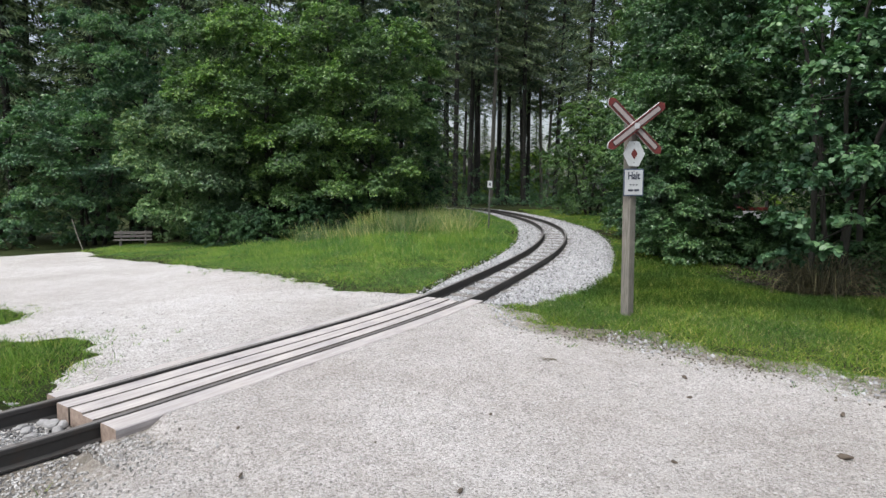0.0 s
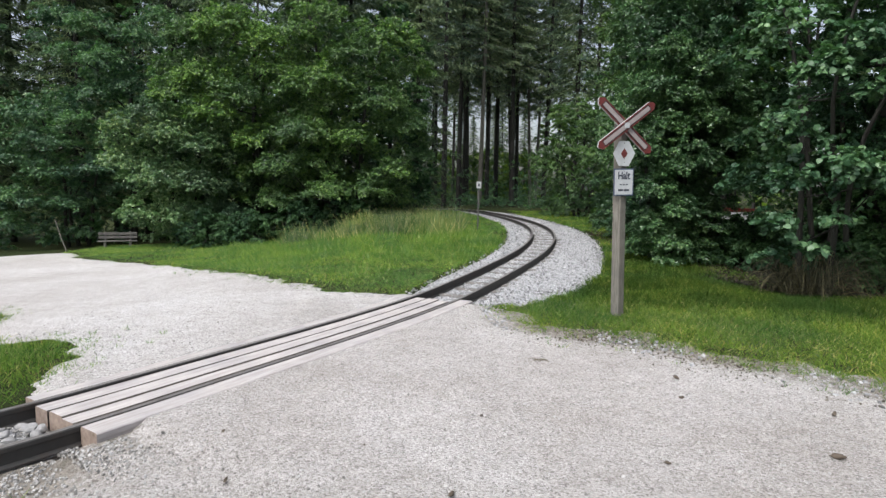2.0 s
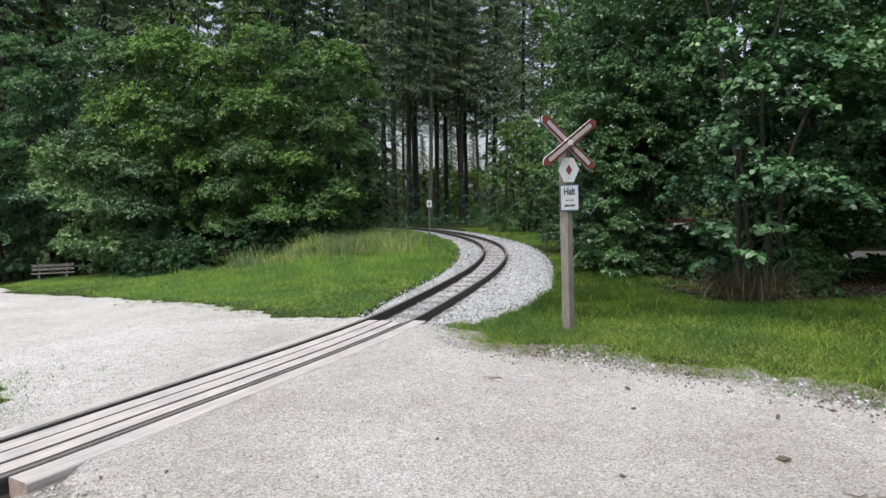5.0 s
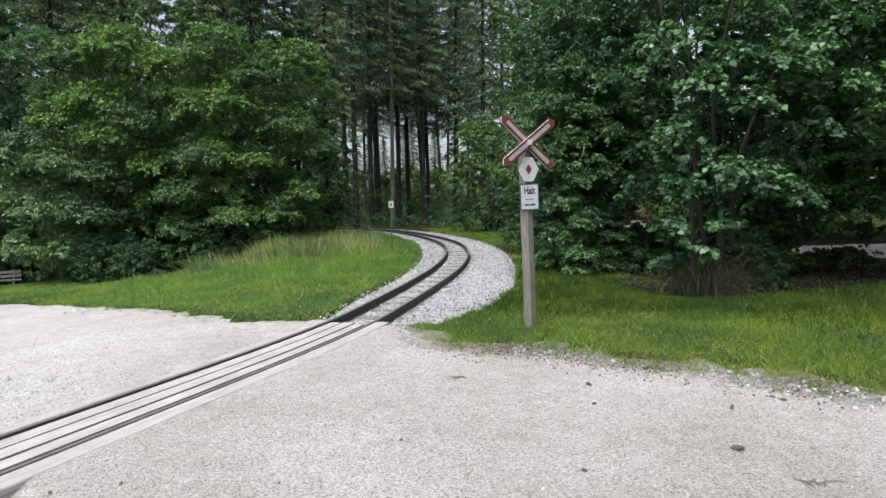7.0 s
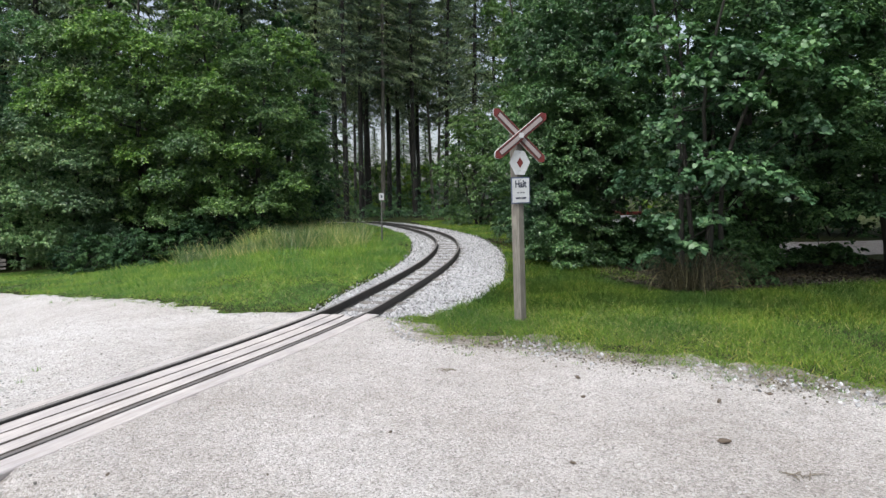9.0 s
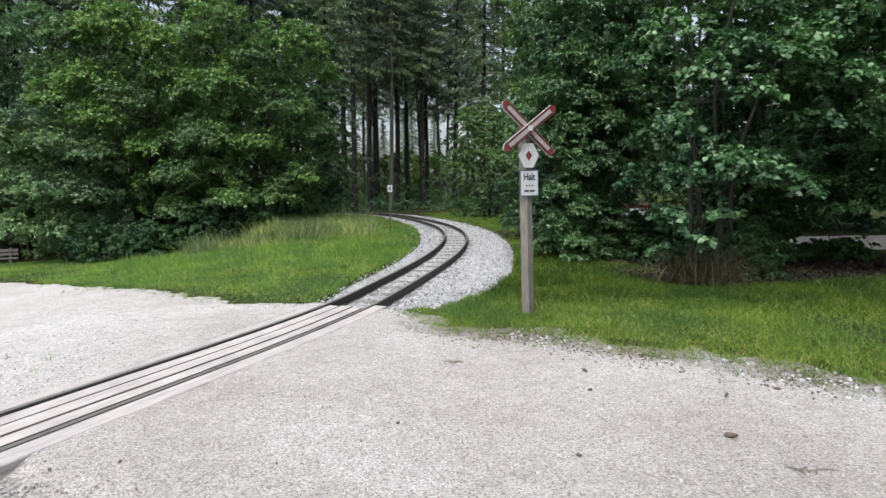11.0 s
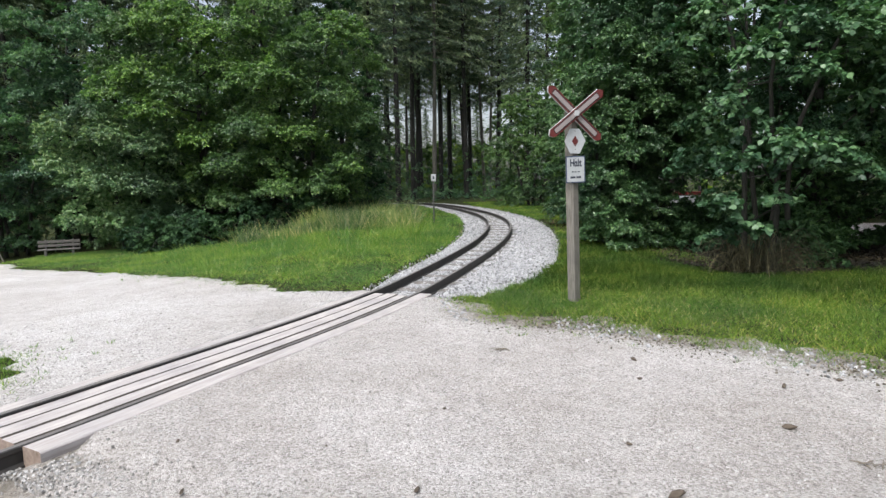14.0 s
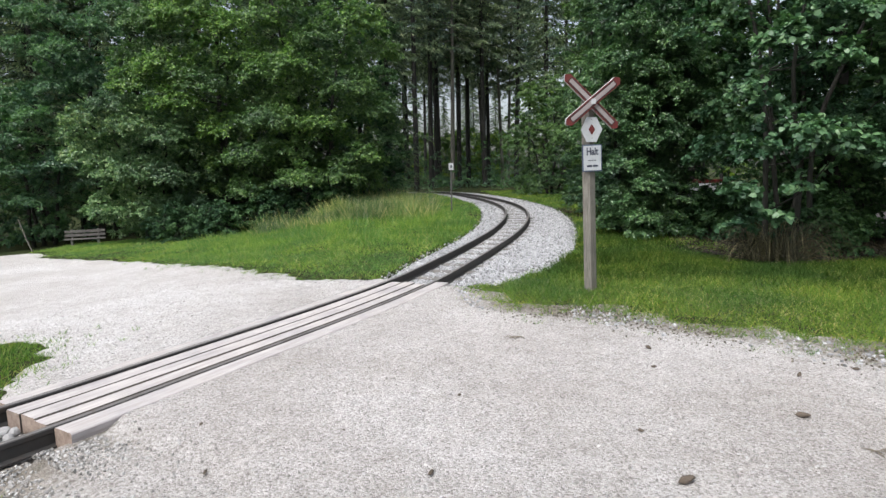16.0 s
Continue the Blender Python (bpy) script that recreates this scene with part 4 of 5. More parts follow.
deciduous("leafy_tree", -3.5, 23.5, 12.5, 3.2, 1.5, 11, M_LEAF_L, "dense leafy tree with layered boughs, dark beneath", leaves=80000, lobes=30, layer=0.6, limbs=ROUND_TREE, share_of_limbs=0.68, stems=3, stem_r=0.08)
deciduous("leafy_tree", -7.2, 24.2, 12.0, 3.2, 1.6, 12, M_LEAF_L, "tall leafy tree with yellow-green young shoots", leaves=60000, lobes=30, layer=0.6, limbs=TALL_TREE, share_of_limbs=0.66)
deciduous("leafy_bush", -9.6, 23.8, 5.4, 2.7, 0.3, 13, M_LEAF_G, "broad rounded grey-green bush beside the wooden bench", leaves=60000, lobes=22, limbs=BENCH_BUSH, stems=4, stem_r=0.04, layer=0.6)
deciduous("leafy_tree", -14.8, 25.2, 6.6, 2.8, 0.2, 14, M_LEAF_D, "dark blue-green bushy tree at the edge of the woods", leaf=0.105, leaves=32000, lobes=24, limbs=DARK_BUSH, stems=3, stem_r=0.06)
deciduous("leafy_tree", -13.4, 27.0, 11, 3.2, 2.2, 18, M_LEAF_D, "leafy tree rising behind the bushes", leaves=38000, lobes=24, limbs=BACK_TREE)
deciduous("leafy_tree", -20.5, 25.5, 11, 4.2, 0.3, 15, M_LEAF_D, "dark green bushy tree at the edge of the woods", leaf=0.14, leaves=22000, lobes=40)
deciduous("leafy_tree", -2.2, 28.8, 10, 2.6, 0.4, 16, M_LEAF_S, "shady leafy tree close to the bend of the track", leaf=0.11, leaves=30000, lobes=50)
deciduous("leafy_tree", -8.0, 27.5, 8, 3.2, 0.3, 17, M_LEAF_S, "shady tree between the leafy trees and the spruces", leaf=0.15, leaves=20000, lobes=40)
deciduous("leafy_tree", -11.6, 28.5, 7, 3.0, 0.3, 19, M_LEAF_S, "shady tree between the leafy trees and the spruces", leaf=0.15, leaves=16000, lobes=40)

# hedge and trees to the right of the track
HEDGE_END = [(4.67, 2.87, 0.38), (4.32, 2.44, 0.35), (4.82, 2.13, 0.39), (4.47, 1.7, 0.35), (4.93, 1.27, 0.35), (4.46, 0.94, 0.31), (4.81, 0.62, 0.33), (4.72, 0.23, 0.26), (4.08, 2.86, 0.33), (4.95, 3.51, 0.42), (4.35, 3.71, 0.44),
             (5.35, 3.1, 0.44), (5.74, 3.63, 0.44), (5.18, 4.03, 0.44), (4.63, 4.33, 0.44), (5.81, 2.68, 0.39), (5.41, 2.25, 0.33)]
BROAD_LEAVED = [(6.01, 2.06, 0.34), (5.39, 1.82, 0.28), (6.64, 1.9, 0.32), (7.13, 1.7, 0.2), (6.24, 3.82, 0.37), (5.73, 3.49, 0.37), (6.92, 3.74, 0.37), (5.28, 2.75, 0.25), (6.41, 3.13, 0.32), (7.28, 4.08, 0.37), (7.9, 3.43, 0.35),
                (8.55, 3.68, 0.37), (9.08, 4.46, 0.4), (8.19, 4.48, 0.35), (9.14, 3.11, 0.32), (7.7, 2.76, 0.27), (5.35, 1.2, 0.27), (5.72, 0.81, 0.23), (5.2, 0.69, 0.2), (5.92, 1.24, 0.23)]
H1 = "dense green hedge tree with leaves down to the grass"
deciduous("hedge_tree", 5.15, 13.2, 7.4, 1.35, 0.1, 21, M_LEAF_H, "narrow end of a hedge, overgrown with small leaves to the grass", leaf=0.062, leaves=100000, lobes=40, stems=3, stem_r=0.05, fine=6, limbs=HEDGE_END, layer=0.95, share_of_limbs=0.42)
deciduous("hedge_tree", 6.4, 14.2, 8.6, 1.9, 2.3, 34, M_LEAF_H, "leafy tree leaning over the end of the hedge", leaf=0.06, leaves=80000, lobes=44, stems=2, stem_r=0.06, fine=6.5, layer=0.8)
deciduous("hedge_tree", 5.95, 17.2, 9.8, 1.6, 0.1, 22, M_LEAF_H, H1, leaf=0.07, leaves=60000, lobes=38, stems=3, stem_r=0.07, fine=7.5, layer=0.75)
deciduous("hedge_tree", 7.3, 21.6, 11, 2.0, 0.1, 23, M_LEAF_L, H1, leaf=0.085, leaves=44000, lobes=38, stems=2, stem_r=0.08)
deciduous("hedge_tree", 8.5, 26.2, 11, 2.6, 0.1, 24, M_LEAF_L, H1, leaf=0.095, leaves=34000, lobes=50, stems=2, stem_r=0.08)
deciduous("hedge_tree", 7.6, 31.2, 5.8, 2.5, 0.1, 25, M_LEAF_L, "rounded bright green bush beside the bend", leaf=0.1, leaves=30000, lobes=44, stems=3, stem_r=0.06)
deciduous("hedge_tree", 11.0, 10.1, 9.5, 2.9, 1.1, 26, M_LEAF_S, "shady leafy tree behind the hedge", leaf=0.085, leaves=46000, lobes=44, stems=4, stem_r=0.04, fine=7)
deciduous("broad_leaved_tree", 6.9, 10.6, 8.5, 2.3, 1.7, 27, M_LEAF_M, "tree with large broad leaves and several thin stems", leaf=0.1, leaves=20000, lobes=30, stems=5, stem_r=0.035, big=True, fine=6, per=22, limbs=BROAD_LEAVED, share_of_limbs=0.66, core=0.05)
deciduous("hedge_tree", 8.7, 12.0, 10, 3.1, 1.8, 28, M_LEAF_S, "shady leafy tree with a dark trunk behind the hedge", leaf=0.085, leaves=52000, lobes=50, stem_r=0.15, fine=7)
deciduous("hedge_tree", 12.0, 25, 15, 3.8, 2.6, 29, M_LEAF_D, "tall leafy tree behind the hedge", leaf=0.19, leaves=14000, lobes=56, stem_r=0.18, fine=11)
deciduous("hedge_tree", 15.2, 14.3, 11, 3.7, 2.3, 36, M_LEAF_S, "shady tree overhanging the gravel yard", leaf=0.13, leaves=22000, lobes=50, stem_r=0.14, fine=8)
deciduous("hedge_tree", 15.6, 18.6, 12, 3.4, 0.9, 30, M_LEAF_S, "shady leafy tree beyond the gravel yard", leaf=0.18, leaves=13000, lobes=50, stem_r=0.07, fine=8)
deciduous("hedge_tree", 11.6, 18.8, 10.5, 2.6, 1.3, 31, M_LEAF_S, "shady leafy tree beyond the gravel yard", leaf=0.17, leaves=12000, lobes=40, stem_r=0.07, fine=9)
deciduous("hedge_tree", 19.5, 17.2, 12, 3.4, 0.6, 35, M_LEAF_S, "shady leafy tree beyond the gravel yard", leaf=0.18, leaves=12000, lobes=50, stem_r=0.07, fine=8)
# two trees outside the view, added to keep sky light off the grass
deciduous("hedge_tree", 11.9, 6.8, 9, 2.7, 0.5, 32, M_LEAF_S, "unseen leafy tree added beside the grass to shade it", leaf=0.14, leaves=14000, lobes=36, stem_r=0.1, fine=9)
deciduous("hedge_tree", 12.4, 2.4, 9, 2.8, 0.6, 33, M_LEAF_D, "unseen leafy tree added beside the grass to shade it", leaf=0.17, leaves=12000, lobes=36, stem_r=0.07, fine=9)
# shrubs that fill the dark places under the trees, shade in their leaf colour
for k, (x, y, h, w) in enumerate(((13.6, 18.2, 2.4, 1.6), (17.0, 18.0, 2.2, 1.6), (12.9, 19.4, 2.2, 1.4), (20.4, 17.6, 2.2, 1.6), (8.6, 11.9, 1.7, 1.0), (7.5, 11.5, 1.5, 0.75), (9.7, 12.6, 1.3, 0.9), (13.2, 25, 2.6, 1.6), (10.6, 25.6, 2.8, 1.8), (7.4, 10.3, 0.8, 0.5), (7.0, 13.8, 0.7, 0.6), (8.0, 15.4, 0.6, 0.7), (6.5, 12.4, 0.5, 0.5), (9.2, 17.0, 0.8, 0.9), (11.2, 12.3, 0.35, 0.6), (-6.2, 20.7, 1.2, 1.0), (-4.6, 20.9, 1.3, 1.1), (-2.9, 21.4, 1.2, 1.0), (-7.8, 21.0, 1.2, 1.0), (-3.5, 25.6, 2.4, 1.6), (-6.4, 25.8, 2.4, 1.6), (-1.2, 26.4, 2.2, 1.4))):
    deciduous("low_shrub", x, y, h, w, 0.05, 60 + k, M_LEAF_S, "low shrub under the trees, leaves darkened for shade", leaf=0.085, leaves=4500, lobes=22, stems=3, stem_r=0.02)

# spruces
dense = spruce("spruce", 3, 22, 1.5, 3.3, 150, 74, 0.38, M_SPRUCEBARK, "tall dark spruce with drooping boughs")
plant(dense, [(-5.6, 29, 1), (-9.6, 30, 1.05), (-18, 31, 1.1), (-23, 31, 1), (-3.2, 34, 1.0), (-13.5, 36, 1.1), (-5.4, 26.9, 0.8), (8.9, 38, 1.0), (12, 35, 1.1), (15, 30, 1.05), (-7, 37, 1.1),
              (17, 19, 0.9), (20, 25, 1), (-19.5, 38, 1.1), (-15.4, 33, 1), (-11.5, 32.5, 1), (16, 40, 1.1), (-16.5, 28.6, 0.9), (-22.4, 32.5, 1.1), (-25, 34, 1.1), (-19.4, 33.4, 1), (-4.3, 30.2, 0.9), (-12.4, 29.6, 0.9), (-20.8, 29, 1), (-7.4, 33, 1), (-18.2, 35, 1), (-1.0, 31.5, 0.75), (1.5, 84, 0.55), (5.2, 80, 0.5), (8.5, 86, 0.6), (12.4, 82, 0.6), (-2.5, 80, 0.7), (3.6, 92, 0.7), (10.6, 94, 0.8)], 3)
bare = spruce("bare_trunked_spruce", 4, 27, 9.6, 3.2, 120, 74, 0.42, M_SPRUCEBARK, "tall spruce with a long bare trunk")
plant(bare, [(1.9, 45, 1), (2.5, 50, 1), (0.6, 41.5, 1.0), (4.2, 47, 0.9), (6.1, 46, 1), (5.4, 52, 1.1), (7.2, 53, 1), (-1.5, 47, 1), (9.0, 50, 1.05), (3.2, 57, 1), (0.3, 55, 1),
             (7.6, 60, 1), (10.5, 58, 1), (-3.5, 53, 1), (5.5, 64, 1), (12, 46, 1), (-6, 46, 1), (-10, 50, 1.1), (2, 66, 1), (13, 64, 1), (-14, 46, 1.1), (-20, 47, 1.1), (8.8, 70, 1.1), (4, 74, 1.1), (0, 72, 1.1)], 4)
pale = spruce("bare_trunked_spruce", 6, 26, 10, 2.6, 100, 54, 0.42, M_PALEBARK, "tall spruce with a pale bare trunk")
plant(pale, [(3.3, 44.5, 1), (8.2, 51, 0.8), (9.1, 54, 0.8)], 6)


# ---- undergrowth and far woods ----
def far_woods():
    r = np.random.RandomState(8)
    n = 2400
    a = r.uniform(-1.15, 1.15, n)
    d = r.uniform(70, 95, n)
    C = np.column_stack((d * np.sin(a), d * np.cos(a), 0 * a))
    C[:, 2] = gz(C[:, 0], C[:, 1]) + r.uniform(0, 1, n) ** 1.25 * (6.2 + 26 * np.clip((np.abs(a - 0.09) - 0.09) * 12, 0, 1))
    P, N, D, size, tip = spray_leaves(r, C, unit(r.normal(0, 1, (n, 3))), 2.6, 22, 0.75)
    return mesh_of("far_woods", *leaf_quads(P, N, D, size, 0.7), M_FARLEAF)


tagged(new("far_woods", far_woods()), "far green woodland and undergrowth beyond the trunks", "woods", kind="stuff")


def undergrowth():
    r = np.random.RandomState(9)
    n = 900
    C = np.column_stack((r.uniform(-8, 14, n), r.uniform(39.5, 62, n), np.zeros(n)))
    s, lat = from_track(C[:, 0], C[:, 1])
    C = C[np.abs(lat) > 1.6]
    C[:, 2] = gz(C[:, 0], C[:, 1]) + r.uniform(0.05, 0.7, len(C)) + 2.4 * r.uniform(0, 1, len(C)) ** 3 * (C[:, 1] > 43)
    P, N, D, size, tip = spray_leaves(r, C, unit(r.normal(0, 1, (len(C), 3)) + UP), 0.7, 22, 0.16)
    return mesh_of("undergrowth", *leaf_quads(P, N, D, size, 0.6), M_LEAF_D)


tagged(new("undergrowth", undergrowth()), "low green plants between the spruce trunks", "undergrowth", kind="stuff")


# ---- grass ----
def blades(r, x, y, height, width, lean=0.5):
    n = len(x)
    a = r.uniform(0, 6.28, n)
    z = np.maximum(ground_height(x, y), path_height(x, y)) - 0.005
    P = np.column_stack((x, y, z))
    W = np.column_stack((np.cos(a), np.sin(a), 0 * a)) * (width / 2)[:, None]
    tip = P + np.column_stack((r.normal(0, lean, n), r.normal(0, lean, n), np.ones(n))) * height[:, None]
    v = np.stack((P - W, P + W, tip), 1).reshape(-1, 3)
    return v, np.arange(n * 3).reshape(-1, 3)


def grass_spots(r, x0, x1, y0, y1, n, rim=0.03):
    x, y = r.uniform(x0, x1, n), r.uniform(y0, y1, n)
    d = path_depth(x, y) + ragged(x, y) + r.normal(0, 0.10, n) + np.abs(r.normal(0, 0.24, n)) * (r.uniform(0, 1, n) < 0.6) - 0.16 * (r.uniform(0, 1, n) < 0.08)
    s, lat = from_track(x, y)
    lo, hi = bed_edges(s)
    bed = np.minimum(lat + lo, hi - lat) + r.normal(0, 0.07, n)
    bare = np.clip(0.55 + 0.75 * wobble(x, y, 6.0, 37), 0, 1.2)
    soft = 0.30 + 0.55 * S((lat - 0.7) / 0.8) * bare
    ok = (d < rim) & (bed < 0.03) & (r.uniform(0, 1, n) < 0.05 + 0.95 * S((-d + 0.02) / soft) ** 1.6)
    return x[ok], y[ok]


def lawn(name, label, areas, seed, tall, wide, mat=M_GRASS, lean=0.85, fade=None):
    r = np.random.RandomState(seed)
    vs, fs, at = [], [], 0
    for x0, x1, y0, y1, n in areas:
        x, y = grass_spots(r, x0, x1, y0, y1, n)
        if fade:
            stays = r.uniform(0, 1, len(x)) < fade(x, y)
            x, y = x[stays], y[stays]
        far = np.hypot(x, y)
        h = tall * r.uniform(0.4, 1.2, len(x)) * (1 + 0.45 * wobble(x, y, 1.7, 12)) * (0.4 + 0.6 * S(-path_depth(x, y) / 0.7))
        v, f = blades(r, x, y, h, wide * (0.6 + far / 14), lean)
        vs.append(v)
        fs.append(f + at)
        at += len(v)
    return tagged(new(name, mesh_of(name, np.vstack(vs), np.vstack(fs), mat)), label, "grass", kind="stuff")


lawn("grass", "short green lawn grass beside the gravel and track", [(0.4, 5.5, 4.0, 9.4, 90000), (5.5, 11, 1.5, 7.6, 48000), (4.6, 8.5, 31, 38, 7000), (0.5, 6, 10, 16, 42000), (4, 7.5, 16, 32, 26000), (-7.5, -2.3, 3.6, 8.8, 90000)], 41, 0.07, 0.0085)
lawn("meadow_grass", "fresh green grass on the rise inside the bend", [(-7, 2.2, 8.6, 15, 90000), (-13, 2.8, 15, 24, 70000), (0.5, 3.2, 24, 37, 12000)], 46, 0.075, 0.0085, M_MEADOW)
lawn("tall_grass", "tall seeding meadow grass along the wood's edge", [(-4.6, 0.2, 17.6, 19.8, 1800), (-3.0, 0.9, 17.0, 24, 7000)], 42, 0.55, 0.012, M_HAY, 0.5)


lawn("dry_grass", "sparse dry yellow blades among the mown grass", [(1.0, 4.6, 4.5, 8.5, 9000), (4.6, 9.5, 2.5, 9.2, 6000), (-7, 1.5, 9, 14, 5000)], 43, 0.075, 0.0065, M_HAY, 0.9)


lawn("rough_grass", "longer uncut grass on the rise beside the track", [(-4.5, 1.8, 12.5, 21, 15000), (-6.5, -2, 16, 21.5, 9000)], 44, 0.19, 0.0075, M_MEADOW, 0.55)
# longer blades, denser towards the trees; their dark green stands in for shade
lawn("long_grass", "longer grass in front of the trees, its green darkened for their shade", [(2.6, 7.5, 4.0, 9.2, 66000), (7.5, 11, 3.0, 9.2, 38000), (1.6, 5.5, 8.0, 10.4, 26000), (3.2, 5.3, 10, 13, 8000)], 45, 0.12, 0.0085, M_LONGGRASS, 0.7,
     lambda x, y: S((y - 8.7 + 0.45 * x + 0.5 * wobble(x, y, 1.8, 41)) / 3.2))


def shade_litter():
    """Loose leaves on the bare soil, coloured near black for the shade under the trees."""
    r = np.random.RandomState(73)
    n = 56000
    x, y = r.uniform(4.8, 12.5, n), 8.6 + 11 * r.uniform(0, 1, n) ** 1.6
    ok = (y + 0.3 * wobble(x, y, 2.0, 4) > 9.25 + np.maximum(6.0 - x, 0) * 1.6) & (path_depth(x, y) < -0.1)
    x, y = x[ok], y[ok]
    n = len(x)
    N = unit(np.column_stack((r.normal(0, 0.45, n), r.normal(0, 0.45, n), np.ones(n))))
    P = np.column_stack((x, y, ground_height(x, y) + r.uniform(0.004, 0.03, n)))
    return mesh_of("shade_leaves", *leaf_quads(P, N, r.normal(0, 1, (n, 3)), r.uniform(0.03, 0.09, n), 0.6), M_SHADELITTER)


tagged(new("shade_leaves", shade_litter()), "loose leaves on bare soil, coloured dark for the shade of the trees", "leaf litter", kind="stuff")


# ---- dry stalks at the foot of the broad-leaved tree ----
def stalks():
    """Thin dead twigs that arch over and hang down to the grass."""
    r = np.random.RandomState(51)
    paths, radii = [], []
    t = np.linspace(0, 1, 7)[:, None]
    for k in range(330):
        a, d = r.uniform(0, 6.28), 0.3 * np.sqrt(r.uniform(0, 1))
        p = np.array((6.15 + d * math.cos(a) * 1.7, 9.62 + d * math.sin(a), 0))
        p[2] = float(gz(p[0], p[1]))
        h, reach = r.uniform(0.12, 0.68) ** 1.15, r.uniform(0.15, 0.85)
        b = a + r.normal(0, 0.5)
        o = np.array((math.cos(b), math.sin(b) * 0.7, 0)) * reach
        sway = np.cumsum(r.normal(0, 0.03, (7, 3)), 0) * t
        q = p + o * t + UP * h * 4 * (t - t ** 2) * r.uniform(0.75, 1.0) + UP * r.uniform(0.0, 0.35) * t * h + sway
        q[:, 2] = np.maximum(q[:, 2], gz(q[:, 0], q[:, 1]) + 0.01)
        paths.append(q)
        radii.append(np.linspace(0.006, 0.0025, 7) * r.uniform(0.6, 1.3))
    return mesh_of("dry_stalks", *tubes(paths, radii, 4), M_STRAW)


tagged(new("dry_stalks", stalks()), "drooping tangle of dead brown twigs at the foot of a tree", "dead stalks", kind="stuff")


# ---- loose stones ----
def stones(r, P, size):
    """Angular stones: boxes with every corner moved."""
    n = len(P)
    corner = np.array([(x, y, z) for z in (-1, 1) for y in (-1, 1) for x in (-1, 1)]) * 0.5
    v = corner[None] * r.uniform(0.55, 1.2, (n, 1, 3)) + r.normal(0, 0.17, (n, 8, 3))
    a = r.uniform(0, 6.28, n)
    b = r.normal(0, 0.5, n)
    ca, sa, cb, sb = np.cos(a), np.sin(a), np.cos(b), np.sin(b)
    x, y, z = v[..., 0], v[..., 1], v[..., 2]
    y, z = y * cb[:, None] - z * sb[:, None], y * sb[:, None] + z * cb[:, None]
    x, y = x * ca[:, None] - y * sa[:, None], x * sa[:, None] + y * ca[:, None]
    v = np.stack((x, y, z), -1) * size[:, None, None] + P[:, None]
    f = np.array(((0, 2, 3, 1), (4, 5, 7, 6), (0, 1, 5, 4), (2, 6, 7, 3), (0, 4, 6, 2), (1, 3, 7, 5)))
    return v.reshape(-1, 3), (f[None] + np.arange(n)[:, None, None] * 8).reshape(-1, 4)


def ballast_stones():
    r = np.random.RandomState(52)
    n = 26000
    s = T_S[2] + (T_S[-3] - T_S[2]) * r.uniform(0, 1, n) ** 1.7
    s = s[(s < S_NEAR + 0.05) | (s > S_FAR + 0.02)]
    lo, hi = bed_edges(s)
    lat = -lo + 0.04 + (lo + hi - 0.08) * r.uniform(0, 1, len(s))
    off = np.abs(np.abs(lat) - 0.325) > 0.05
    s, lat, lo, hi = s[off], lat[off], lo[off], hi[off]
    p = along(s, lat)
    rim = np.minimum(lat + lo + 0.05, hi + 0.05 - lat)
    z = gz(p[:, 0], p[:, 1]) - 0.078 + 0.095 * S((np.abs(lat) - 0.42) / 0.34) - 0.10 * (1 - S(rim / 0.35))
    z = np.maximum(z, ground_height(p[:, 0], p[:, 1])) + 0.006
    return mesh_of("ballast_stones", *stones(r, np.column_stack((p, z)), r.uniform(0.012, 0.029, len(s)) * np.where(s < S_NEAR + 0.1, 0.62, 1.0)), M_STONE)


tagged(new("ballast_stones", ballast_stones()), "loose crushed grey ballast stones", "ballast stones", kind="stuff")


def pebbles():
    r = np.random.RandomState(53)
    n = 40000
    x, y = r.uniform(-4.5, 5.0, n), 1.7 + 8 * r.uniform(0, 1, n) ** 1.9
    d = path_depth(x, y)
    s, lat = from_track(x, y)
    edge = np.exp(-np.clip(d, 0, 9) / 0.35)
    ok = (d > 0.05 - 0.16 * r.uniform(0, 1, n) ** 2) & (np.abs(lat) > 0.56) & (r.uniform(0, 1, n) < 0.35 + edge)
    x, y, e = x[ok], y[ok], edge[ok]
    z = np.maximum(path_height(x, y), ground_height(x, y)) + 0.001 + 0.004 * (d[ok] < 0.05)
    size = r.uniform(0.006, 0.014, len(x)) * (1 - 0.2 * e)
    return mesh_of("pebbles", *stones(r, np.column_stack((x, y, z)), size), M_PEBBLE)


def edge_stones():
    """Coarser pale stones washed up along the edge of the grass beside the post."""
    r = np.random.RandomState(76)
    n = 16000
    x, y = r.uniform(0.6, 6.0, n), r.uniform(2.6, 8.5, n)
    d = path_depth(x, y)
    s, lat = from_track(x, y)
    ok = (np.abs(d - 0.02) < 0.45) & (lat > 0.75) & (r.uniform(0, 1, n) < np.exp(-np.abs(d - 0.05) / 0.16) * S(0.6 + wobble(x, y, 2.2, 39)))
    x, y = x[ok], y[ok]
    z = np.maximum(path_height(x, y), ground_height(x, y)) + 0.004
    return mesh_of("edge_stones", *stones(r, np.column_stack((x, y, z)), r.uniform(0.010, 0.030, len(x))), M_STONE)


tagged(new("edge_stones", edge_stones()), "coarse pale stones along the edge of the grass", "gravel", kind="stuff")
tagged(new("pebbles", pebbles()), "loose pale limestone chips on the path", "pebbles", kind="stuff")

